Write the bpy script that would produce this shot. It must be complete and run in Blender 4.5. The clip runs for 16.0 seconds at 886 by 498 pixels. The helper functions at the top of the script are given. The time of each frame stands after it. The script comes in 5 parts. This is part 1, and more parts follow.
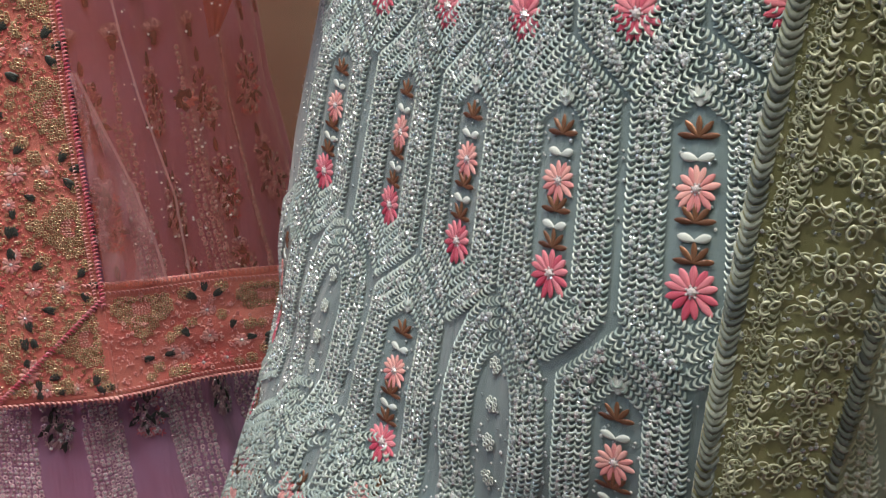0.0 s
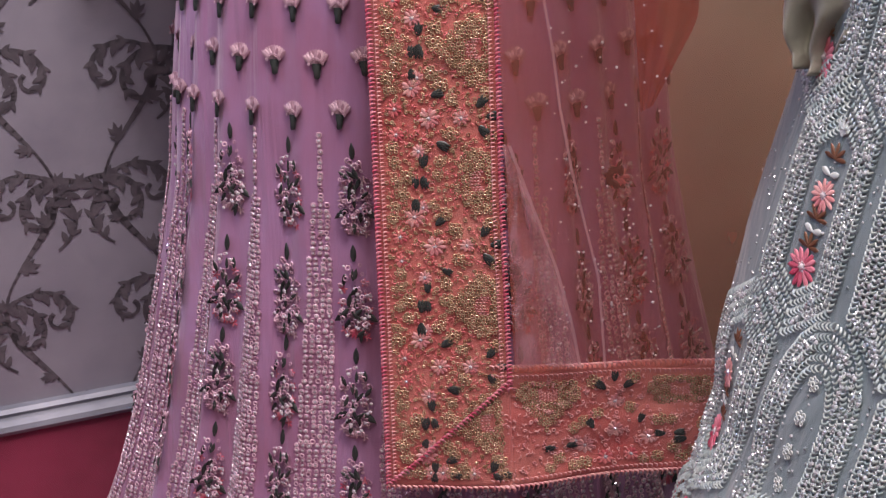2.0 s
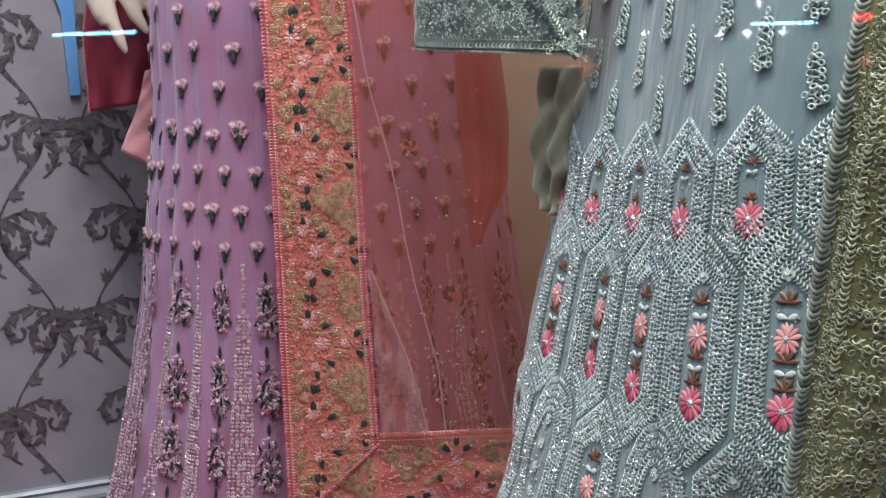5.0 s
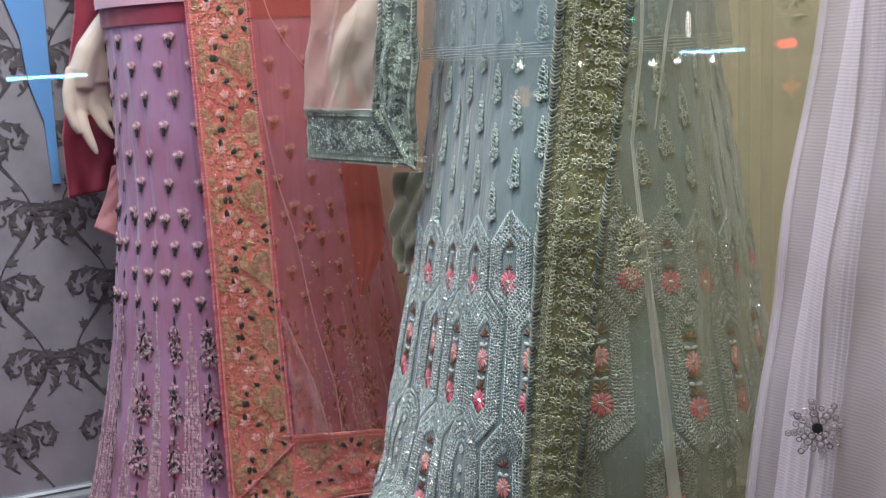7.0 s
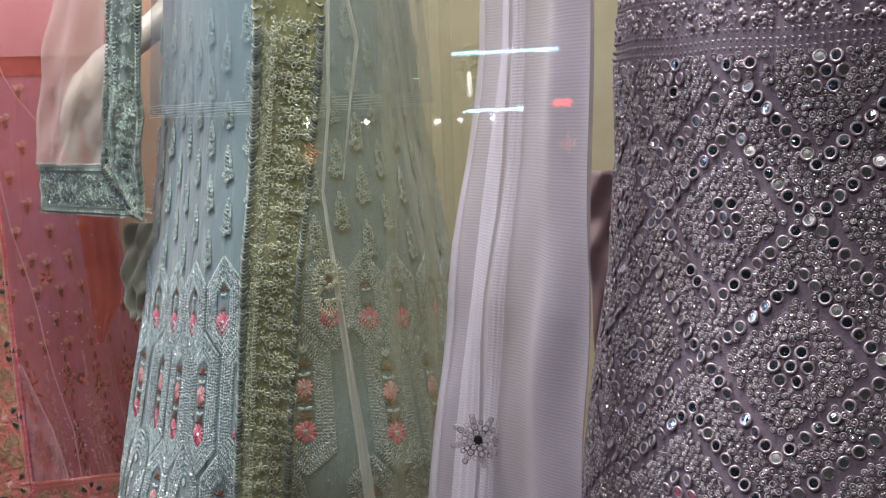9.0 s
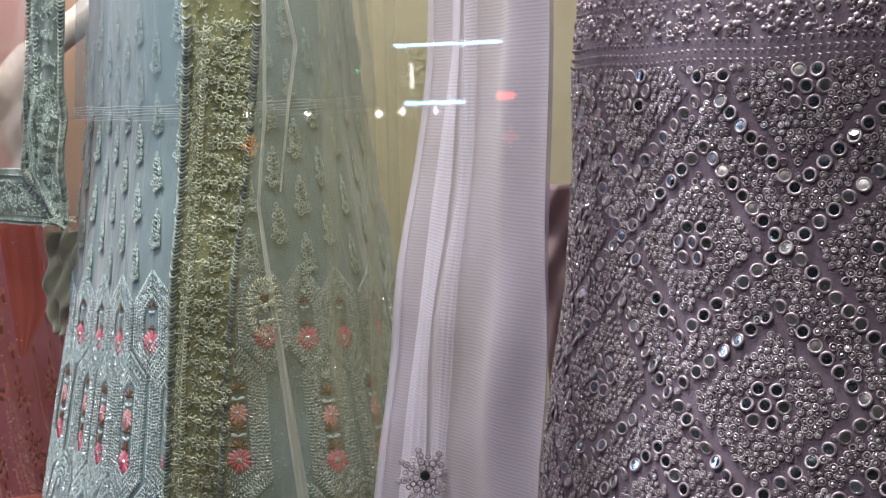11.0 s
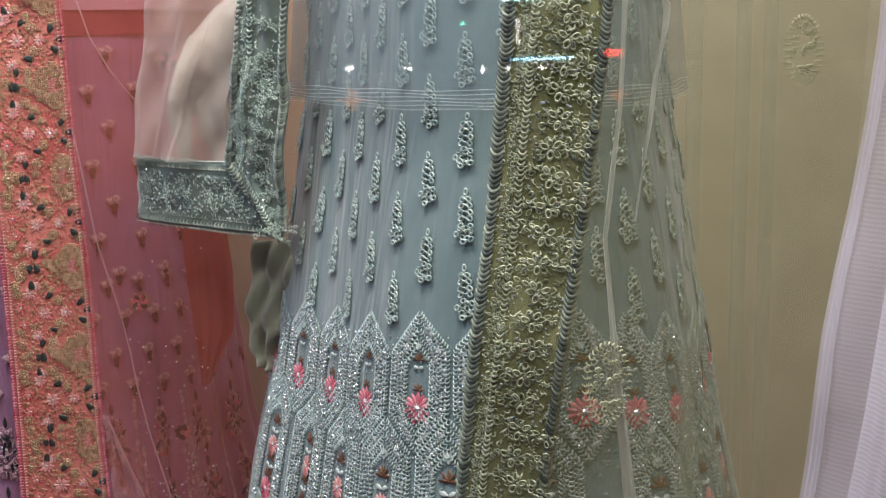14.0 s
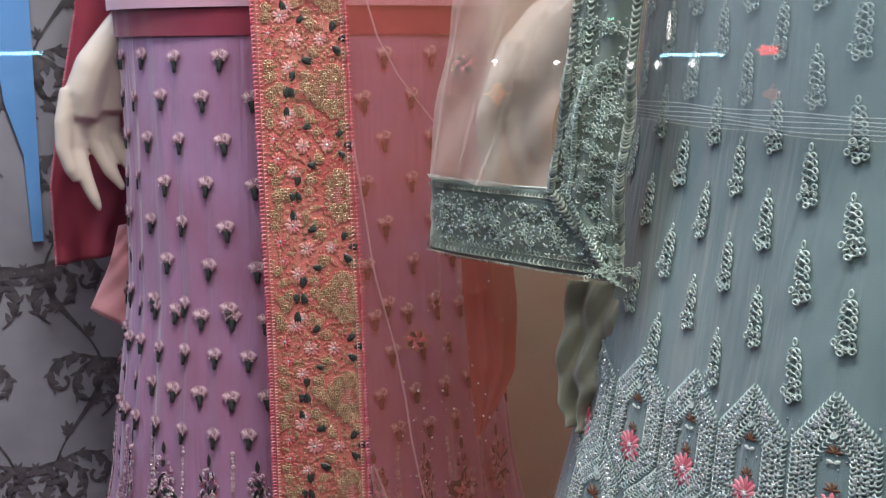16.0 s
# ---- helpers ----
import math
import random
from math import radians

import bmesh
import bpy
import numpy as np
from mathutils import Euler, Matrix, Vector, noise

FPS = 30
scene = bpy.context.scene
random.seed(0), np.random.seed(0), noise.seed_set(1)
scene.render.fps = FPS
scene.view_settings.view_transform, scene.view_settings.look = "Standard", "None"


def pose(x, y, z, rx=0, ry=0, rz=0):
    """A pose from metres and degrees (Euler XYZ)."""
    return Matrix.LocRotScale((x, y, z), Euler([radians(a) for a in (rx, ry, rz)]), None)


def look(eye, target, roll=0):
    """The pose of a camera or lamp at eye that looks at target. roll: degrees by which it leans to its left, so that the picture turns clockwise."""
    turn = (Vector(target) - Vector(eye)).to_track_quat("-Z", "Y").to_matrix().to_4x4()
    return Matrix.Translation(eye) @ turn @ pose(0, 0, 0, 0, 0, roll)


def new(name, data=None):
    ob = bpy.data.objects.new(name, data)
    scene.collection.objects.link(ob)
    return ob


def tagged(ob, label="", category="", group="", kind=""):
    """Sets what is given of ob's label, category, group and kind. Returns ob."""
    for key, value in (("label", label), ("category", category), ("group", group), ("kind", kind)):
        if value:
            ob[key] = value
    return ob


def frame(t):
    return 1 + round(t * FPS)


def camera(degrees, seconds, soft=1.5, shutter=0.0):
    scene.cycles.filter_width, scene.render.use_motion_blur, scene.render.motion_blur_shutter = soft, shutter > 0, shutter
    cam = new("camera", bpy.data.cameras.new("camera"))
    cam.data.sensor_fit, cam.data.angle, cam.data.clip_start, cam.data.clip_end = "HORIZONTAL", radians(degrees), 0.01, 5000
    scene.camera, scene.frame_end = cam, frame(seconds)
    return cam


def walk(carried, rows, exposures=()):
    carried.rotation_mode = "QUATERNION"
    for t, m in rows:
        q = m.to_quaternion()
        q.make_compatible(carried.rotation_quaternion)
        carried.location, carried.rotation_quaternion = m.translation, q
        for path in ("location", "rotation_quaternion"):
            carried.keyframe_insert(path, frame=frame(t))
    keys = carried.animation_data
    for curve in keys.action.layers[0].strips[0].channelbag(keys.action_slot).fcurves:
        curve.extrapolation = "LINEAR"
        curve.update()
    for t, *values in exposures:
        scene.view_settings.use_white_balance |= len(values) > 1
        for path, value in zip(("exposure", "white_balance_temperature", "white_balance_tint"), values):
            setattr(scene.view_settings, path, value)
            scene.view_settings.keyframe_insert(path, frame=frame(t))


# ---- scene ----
cam = camera(38.3, 16.0, soft=1.25)
PATH = [
    (0, (0.123, -0.840, 0.752), (0.329, 1.012, 0.026), -0.8),
    (0.5, (0.086, -0.835, 0.757), (0.173, 1.045, 0.080), -1.1),
    (1, (0.063, -0.822, 0.765), (0.030, 1.070, 0.118), -1.5),
    (1.5, (0.043, -0.810, 0.763), (-0.117, 1.081, 0.132), -1.9),
    (2, (-0.004, -0.765, 0.747), (-0.185, 1.126, 0.120), -1.3),
    (2.5, (-0.056, -0.624, 0.696), (-0.196, 1.270, 0.071), -0.9),
    (3, (-0.065, -0.590, 0.689), (-0.190, 1.310, 0.078), -0.8),
    (3.5, (-0.046, -0.618, 0.700), (-0.172, 1.298, 0.140), -0.8),
    (4, (0.027, -0.759, 0.721), (-0.144, 1.178, 0.250), -1.1),
    (4.5, (0.112, -0.929, 0.741), (-0.097, 1.022, 0.355), -1.5),
    (4.7, (0.136, -1.006, 0.752), (-0.080, 0.950, 0.393), -1.6),
    (6.8, (0.2804, -1.5262, 0.8730), (0.1098, 0.4418, 0.5598), -2.93),
    (7, (0.2997, -1.5543, 0.8777), (0.1526, 0.4164, 0.5694), -2.93),
    (7.5, (0.3483, -1.5965, 0.8674), (0.2607, 0.3821, 0.5894), -2.75),
    (8, (0.3697, -1.6360, 0.8661), (0.3721, 0.3465, 0.6020), -3.00),
    (8.5, (0.3828, -1.6582, 0.8700), (0.4767, 0.3243, 0.6232), -2.98),
    (9, (0.3902, -1.6681, 0.8734), (0.5646, 0.3104, 0.6386), -2.74),
    (9.2, (0.3919, -1.6656, 0.8730), (0.5904, 0.3110, 0.6408), -2.60),
    (11.3, (0.3971, -1.5589, 0.8887), (0.6622, 0.4067, 0.6317), -2.21),
    (11.5, (0.3988, -1.5386, 0.8887), (0.6574, 0.4274, 0.6283), -2.17),
    (12, (0.4028, -1.4974, 0.8833), (0.6277, 0.4705, 0.6058), -2.08),
    (12.5, (0.4013, -1.4430, 0.8828), (0.5842, 0.5271, 0.5910), -1.94),
    (13, (0.3603, -1.3799, 0.8897), (0.5190, 0.5901, 0.5837), -1.88),
    (13.5, (0.3057, -1.3018, 0.9012), (0.4425, 0.6683, 0.5852), -1.73),
    (14, (0.2309, -1.2225, 0.9145), (0.3619, 0.7475, 0.5955), -1.52),
    (14.5, (0.1642, -1.1481, 0.9168), (0.2770, 0.8232, 0.5985), -0.98),
    (15, (0.1148, -1.0874, 0.9154), (0.1896, 0.8852, 0.5941), -0.66),
    (15.5, (0.0783, -1.0534, 0.9233), (0.0912, 0.9192, 0.5938), -0.50),
    (16, (0.0630, -1.0337, 0.9286), (-0.0018, 0.9382, 0.6009), -0.55),
]
walk(cam, [(t, look(eye, target, roll)) for t, eye, target, roll in PATH],
     exposures=[(0, -0.20, 7300, 11), (1.0, -0.36, 7200, 28), (1.5, -0.30, 7150, 38), (2.5, -0.06, 6800, 20), (3.5, 0.0, 6550, 11), (4.5, -0.06, 6500, 9), (8, -0.14, 6500, 10), (11.5, -0.02, 6550, 10), (13, -0.14, 6700, 11), (14.5, -0.34, 6700, 10), (16, -0.30, 6500, 9)])

# ---- light ----
world = bpy.data.worlds.new("world")
scene.world = world
world.use_nodes = True
world.node_tree.nodes["Background"].inputs[0].default_value = (0.35, 0.42, 0.6, 1)
world.node_tree.nodes["Background"].inputs[1].default_value = 0.03
scene.view_settings.exposure = 0.0


def area_lamp(name, eye, target, w, h, power, colour):
    data = bpy.data.lights.new(name, "AREA")
    data.shape, data.size, data.size_y, data.energy, data.color = "RECTANGLE", w, h, power, colour
    ob = new(name, data)
    ob.matrix_world = look(eye, target)
    return ob


area_lamp("window_ceiling_lamp", (-0.15, -0.30, 2.2), (0.0, 0.0, 0.6), 1.1, 0.2, 31, (1.0, 0.95, 0.9))
area_lamp("window_ceiling_lamp", (0.50, -0.70, 2.2), (0.45, -0.4, 0.6), 0.8, 0.2, 28, (0.98, 0.97, 1.0))
area_lamp("window_side_lamp", (-1.25, -0.05, 1.65), (-0.3, 0.25, 0.8), 0.15, 1.2, 17, (0.48, 0.64, 1.0))
# Added fill outside the glass, brightens the garment fronts; no lamp known there.
area_lamp("added_front_fill", (-0.35, -1.75, 2.35), (0.3, -0.3, 0.65), 1.6, 0.15, 17, (1.0, 0.97, 0.93))


# ---- helpers for meshes ----
RECOLOURED = {}


def thing(name, loc, label, category, group=""):
    ob = new(name)
    ob.location = loc
    ob.empty_display_size = 0.05
    return tagged(ob, label, category, group)


def part(name, mesh, material, parent=None, label="", m=None):
    """Links a bmesh or mesh as one object under a thing or part; m: its pose in the world, or on its part."""
    if isinstance(mesh, bmesh.types.BMesh):
        me = bpy.data.meshes.new(name)
        mesh.to_mesh(me)
        mesh.free()
    else:
        me = mesh
    if material and me.materials and me.materials[0] != material:
        key = (me.name, material.name)
        if key not in RECOLOURED:
            RECOLOURED[key] = me.copy()
            RECOLOURED[key].materials[0] = material
        me = RECOLOURED[key]
    if material and not me.materials:
        me.materials.append(material)
    ob = new(name, me)
    ob.parent = parent
    if parent and parent.type == "EMPTY":
        ob.matrix_parent_inverse = Matrix.Translation(-Vector(parent.location))
    if m is not None:
        ob.matrix_basis = Matrix(np.asarray(m).tolist())
    if label:
        ob["label"] = label
    return ob


def smooth(me):
    me.polygons.foreach_set("use_smooth", [True] * len(me.polygons))
    return me


class Pile:
    """Gathers many small templates into one mesh."""

    def __init__(self):
        self.v, self.f, self.n = [], [], 0

    def add(self, shape, m):
        verts, faces = shape
        m = np.asarray(m)
        self.v.append(verts @ m[:3, :3].T + m[:3, 3])
        self.f.extend([tuple(i + self.n for i in face) for face in faces])
        self.n += len(verts)

    def mesh(self, name, flat=False):
        me = bpy.data.meshes.new(name)
        if self.n:
            me.from_pydata(np.concatenate(self.v).tolist(), [], self.f)
            if not flat:
                smooth(me)
        return me


def ring_shape(major=7, minor=4, thick=0.28):
    """A torus of outer radius 1 in the xy plane."""
    v, f = [], []
    r = 1 - thick
    for a in range(major):
        for b in range(minor):
            A, B = 2 * math.pi * a / major, 2 * math.pi * b / minor
            v.append(((r + thick * math.cos(B)) * math.cos(A), (r + thick * math.cos(B)) * math.sin(A), thick * math.sin(B)))
            f.append((a * minor + b, (a + 1) % major * minor + b, (a + 1) % major * minor + (b + 1) % minor, a * minor + (b + 1) % minor))
    return np.array(v), f


def dome_shape(sides=6, height=0.5, mid=0.75):
    v, f = [], []
    for rad, z in ((1, 0), (mid, height * 0.7)):
        v += [(rad * math.cos(2 * math.pi * a / sides), rad * math.sin(2 * math.pi * a / sides), z) for a in range(sides)]
    v.append((0, 0, height))
    for a in range(sides):
        b = (a + 1) % sides
        f += [(a, b, sides + b, sides + a), (sides + a, sides + b, 2 * sides)]
    return np.array(v, float), f


def petal_shape(point=0.0):
    """A leaf from the origin along +y, length 1, width about 0.6, domed."""
    rows = [(0.0, 0.06), (0.3, 0.24), (0.62, 0.31), (0.88, 0.2), (1.0, 0.04)]
    v, f = [], []
    for y, w in rows:
        w2 = w if not point else 0.28 * math.sin(math.pi * min(0.99, 0.12 + 0.87 * y)) + 0.005
        v += [(-w2, y, 0), (-w2 * 0.45, y, 0.2 * w + 0.1), (0, y, 0.06 + 0.12 * w), (w2 * 0.45, y, 0.2 * w + 0.1), (w2, y, 0)]
    for a in range(len(rows) - 1):
        for b in range(4):
            f.append((a * 5 + b, a * 5 + b + 1, a * 5 + b + 6, a * 5 + b + 5))
    return np.array(v, float), f


def stitch_shape():
    """One raised stitch: a bent bar from -1 to 1 along x, arched."""
    v, f = [], []
    pts = [(-1, -0.45, 0.0), (-0.5, 0.15, 0.35), (0, 0.35, 0.5), (0.5, 0.15, 0.35), (1, -0.45, 0.0)]
    for x, y, z in pts:
        v += [(x, y - 0.32, z), (x, y, z + 0.38), (x, y + 0.32, z)]
    for a in range(4):
        for b in range(2):
            f.append((a * 3 + b, a * 3 + b + 1, a * 3 + b + 4, a * 3 + b + 3))
    return np.array(v, float), f


RING, RING_FINE, BEAD, DISC, PETAL, LEAF, STITCH = ring_shape(), ring_shape(12, 5, 0.2), dome_shape(5, 0.8), dome_shape(8, 0.18, 0.85), petal_shape(), petal_shape(1.0), stitch_shape()


def placed(p, n, up, s, turn=0.0, sy=None, sz=None):
    """A matrix at p whose z axis is n and whose y axis leans to up, scaled by s and turned about n."""
    n = np.asarray(n, float)
    n = n / np.linalg.norm(n)
    x = np.cross(up, n)
    x = x / np.linalg.norm(x)
    y = np.cross(n, x)
    c, sn = math.cos(turn), math.sin(turn)
    x, y = c * x + sn * y, c * y - sn * x
    m = np.eye(4)
    m[:3, 0], m[:3, 1], m[:3, 2], m[:3, 3] = x * s, y * (sy or s), n * (sz or s), p
    return m


class Skirt:
    """A flared skirt: half-round in front, flatter behind; th is the angle from the front, positive to +x."""

    def __init__(self, centre, profile, folds=0.0, count=20, phase=0.0, back=0.4, deep=1.0, section=None, calm=None, lift=None):
        """section: rows of (stitch angle, true angle, radius factor); calm: rows of (z, how much of the section shows)."""
        self.deep, self.turns, self.calm, self.lift = deep, None, calm, lift
        if section:
            raw = np.array(section, float)
            self.turns = np.arange(-180, 181, 1.0)
            kernel = np.exp(-0.5 * (np.arange(-12, 13) / 4.5) ** 2)
            soften = [np.convolve(np.pad(np.interp(self.turns, raw[:, 0], raw[:, k]) - (self.turns if k == 1 else 0), 12, mode="edge"), kernel / kernel.sum(), "valid") for k in (1, 2)]
            self.true, self.factor = soften[0] + self.turns, soften[1]
        self.c, self.folds, self.count, self.phase, self.back = centre, folds, count, phase, back
        self.z, self.r = [a for a, _ in profile], [b for _, b in profile]

    def at(self, th, z, off=0.0):
        r = float(np.interp(z, self.z, self.r))
        if self.turns is not None:
            show = float(np.interp(z, [q for q, _ in self.calm], [w for _, w in self.calm]))
            r *= 1 + (float(np.interp(th, self.turns, self.factor)) - 1) * show
            th = float(np.interp(th, self.turns, self.true))
        a = math.radians(th)
        if self.folds:
            r += self.folds * math.sin(self.count * a + self.phase + 0.6 * math.sin(3 * a)) * min(1.0, max(0.1, (1.0 - z) * 1.1))
        r += off
        base = min(self.r) if self.deep == 1.0 else 0.19
        y = -(r if self.deep == 1.0 else base + self.deep * (r - base)) * math.cos(a)
        return np.array([self.c[0] + r * math.sin(a), self.c[1] + (y if y < 0 else y * self.back), z])

    def raised(self, th, z):
        """Stitch heights follow the slanting hang of the cloth."""
        if not self.lift:
            return z
        fade = float(np.interp(z, [0.2, 0.35, 0.72, 0.86], [0, 1, 1, 0]))
        return z + fade * float(np.interp(th, [q for q, _ in self.lift], [w for _, w in self.lift]))

    def basis(self, th, z, off=0.0):
        z = self.raised(th, z)
        p = self.at(th, z, off)
        dt, dz = self.at(th + 0.5, z, off) - self.at(th - 0.5, z, off), self.at(th, z + 0.004, off) - self.at(th, z - 0.004, off)
        n = np.cross(dt, dz)
        return p, n / np.linalg.norm(n), dz / np.linalg.norm(dz)

    def put(self, th, z, s, off=0.0, turn=0.0, sy=None, sz=None, dx=0.0, dy=0.0):
        """A matrix on the cloth at th, z, moved dx to the side and dy up, in metres."""
        r = float(np.interp(z, self.z, self.r))
        p, n, up = self.basis(th + math.degrees(dx / r), z + dy, off)
        return placed(p, n, up, s, turn, sy, sz)

    def sheet(self, name, z0, z1, th0=-180, th1=180, nth=180, nz=60, off=0.0):
        v, f = [], []
        for j in range(nz + 1):
            for i in range(nth + 1):
                v.append(tuple(self.at(th0 + (th1 - th0) * i / nth, z0 + (z1 - z0) * j / nz, off)))
        w = nth + 1
        for j in range(nz):
            for i in range(nth):
                f.append((j * w + i, j * w + i + 1, (j + 1) * w + i + 1, (j + 1) * w + i))
        me = bpy.data.meshes.new(name)
        me.from_pydata(v, [], f)
        return smooth(me)


class Cloth:
    """A hanging strip of cloth between a left and a right edge, each a line of (x, y, z) from top to bottom, with ripples."""

    def __init__(self, left, right, bulge=0.0, ripple=0.0, waves=3.0, phase=0.0, fine=0.0):
        self.l, self.r = np.array(left, float), np.array(right, float)
        self.bulge, self.ripple, self.waves, self.phase, self.fine = bulge, ripple, waves, phase, fine

    def edge(self, pts, v):
        k = np.linspace(0, 1, len(pts))
        return np.array([np.interp(v, k, pts[:, n]) for n in range(3)])

    def at(self, u, v, off=0.0):
        a, b = self.edge(self.l, v), self.edge(self.r, v)
        p = a + (b - a) * u
        d = b - a
        n = np.array([d[1], -d[0], 0.0])
        n = n / (np.linalg.norm(n) + 1e-9)
        h = self.bulge * 4 * u * (1 - u) + self.ripple * math.sin(2 * math.pi * self.waves * u + self.phase + 0.8 * math.sin(2.2 * v + self.phase)) * (0.5 + 0.5 * v)
        h += self.fine * math.sin(17 * v + 5 * u + self.phase) * math.sin(9 * u + 3 * v)
        return p + n * (h + off)

    def basis(self, u, v, off=0.0):
        p = self.at(u, v, off)
        du, dv = self.at(u + 0.01, v, off) - self.at(u - 0.01, v, off), self.at(u, v - 0.01, off) - self.at(u, v + 0.01, off)
        n = np.cross(du, dv)
        return p, n / np.linalg.norm(n), dv / np.linalg.norm(dv)

    def put(self, u, v, s, off=0.0, turn=0.0, sy=None, sz=None):
        p, n, up = self.basis(u, v, off)
        return placed(p, n, up, s, turn, sy, sz)

    def size(self):
        a, b = self.edge(self.l, 0.5), self.edge(self.r, 0.5)
        return np.linalg.norm(b - a), sum(np.linalg.norm(self.edge(self.l, (k + 1) / 20) - self.edge(self.l, k / 20)) for k in range(20))

    def sheet(self, name, nu=40, nv=60, thick=0.0):
        v, f = [], []
        for j in range(nv + 1):
            for i in range(nu + 1):
                v.append(tuple(self.at(i / nu, j / nv)))
        w = nu + 1
        for j in range(nv):
            for i in range(nu):
                f.append((j * w + i + 1, j * w + i, (j + 1) * w + i, (j + 1) * w + i + 1))
        if thick:
            k = len(v)
            for j in range(nv + 1):
                for i in range(nu + 1):
                    v.append(tuple(self.at(i / nu, j / nv, -thick)))
            f += [tuple(k + q for q in reversed(face)) for face in f]
            rim = [i for i in range(w)] + [j * w + nu for j in range(1, nv + 1)] + [nv * w + i for i in range(nu - 1, -1, -1)] + [j * w for j in range(nv - 1, 0, -1)]
            for a, b in zip(rim, rim[1:] + rim[:1]):
                f.append((a, b, b + k, a + k))
        me = bpy.data.meshes.new(name)
        me.from_pydata(v, [], f)
        return smooth(me)


def box_bm(x0, x1, y0, y1, z0, z1, bevel=0.0):
    bm = bmesh.new()
    bmesh.ops.create_cube(bm, size=1, matrix=Matrix.Translation(((x0 + x1) / 2, (y0 + y1) / 2, (z0 + z1) / 2)) @ Matrix.Diagonal((x1 - x0, y1 - y0, z1 - z0, 1)))
    if bevel:
        bmesh.ops.bevel(bm, geom=bm.edges[:], offset=bevel, segments=2, affect="EDGES")
    return bm


# ---- materials ----
def material(name):
    m = bpy.data.materials.new(name)
    m.use_nodes = True
    nt = m.node_tree
    return m, nt, nt.nodes["Principled BSDF"]


def node(nt, kind, **inputs):
    n = nt.nodes.new(kind)
    for key, value in inputs.items():
        n.inputs[key.replace("_", " ")].default_value = value
    return n


def ramp(nt, source, stops):
    r = nt.nodes.new("ShaderNodeValToRGB")
    while len(r.color_ramp.elements) < len(stops):
        r.color_ramp.elements.new(0.5)
    for e, (pos, col) in zip(r.color_ramp.elements, stops):
        e.position, e.color = pos, (*col, 1)
    nt.links.new(source, r.inputs[0])
    return r.outputs[0]


def fabric(name, dark, light, rough=0.75, weave=900.0, bump=0.25, sheen=0.3, cloud=9.0, metal=0.0, spec=0.4, pleat=0.0):
    """Cloth or thread: two tones in soft clouds, a fine weave in the relief."""
    m, nt, b = material(name)
    co = nt.nodes.new("ShaderNodeTexCoord").outputs["Object"]
    n1 = node(nt, "ShaderNodeTexNoise", Scale=cloud, Detail=5.0, Roughness=0.65)
    nt.links.new(co, n1.inputs["Vector"])
    nt.links.new(ramp(nt, n1.outputs[0], [(0.3, dark), (0.7, light)]), b.inputs["Base Color"])
    n2 = node(nt, "ShaderNodeTexNoise", Scale=weave, Detail=2.0)
    nt.links.new(co, n2.inputs["Vector"])
    bp = node(nt, "ShaderNodeBump", Strength=bump, Distance=0.001)
    nt.links.new(n2.outputs[0], bp.inputs["Height"])
    if pleat:
        stretch = node(nt, "ShaderNodeMapping", Scale=(34.0, 34.0, 2.2))
        nt.links.new(co, stretch.inputs["Vector"])
        n3 = node(nt, "ShaderNodeTexNoise", Scale=1.0, Detail=3.0, Distortion=0.4)
        nt.links.new(stretch.outputs[0], n3.inputs["Vector"])
        soft_folds = node(nt, "ShaderNodeBump", Strength=pleat, Distance=0.02)
        nt.links.new(n3.outputs[0], soft_folds.inputs["Height"])
        nt.links.new(soft_folds.outputs[0], bp.inputs["Normal"])
    nt.links.new(bp.outputs[0], b.inputs["Normal"])
    b.inputs["Roughness"].default_value, b.inputs["Metallic"].default_value = rough, metal
    b.inputs["Sheen Weight"].default_value, b.inputs["Specular IOR Level"].default_value = sheen, spec
    return m


def varied(name, dark, light, rough=0.5, metal=0.0, spec=0.5, coat=0.0):
    """Small pieces of thread, bead or foil: each island a little different."""
    m, nt, b = material(name)
    g = nt.nodes.new("ShaderNodeNewGeometry")
    nt.links.new(ramp(nt, g.outputs["Random Per Island"], [(0.0, dark), (1.0, light)]), b.inputs["Base Color"])
    b.inputs["Roughness"].default_value, b.inputs["Metallic"].default_value = rough, metal
    b.inputs["Specular IOR Level"].default_value, b.inputs["Coat Weight"].default_value = spec, coat
    return m


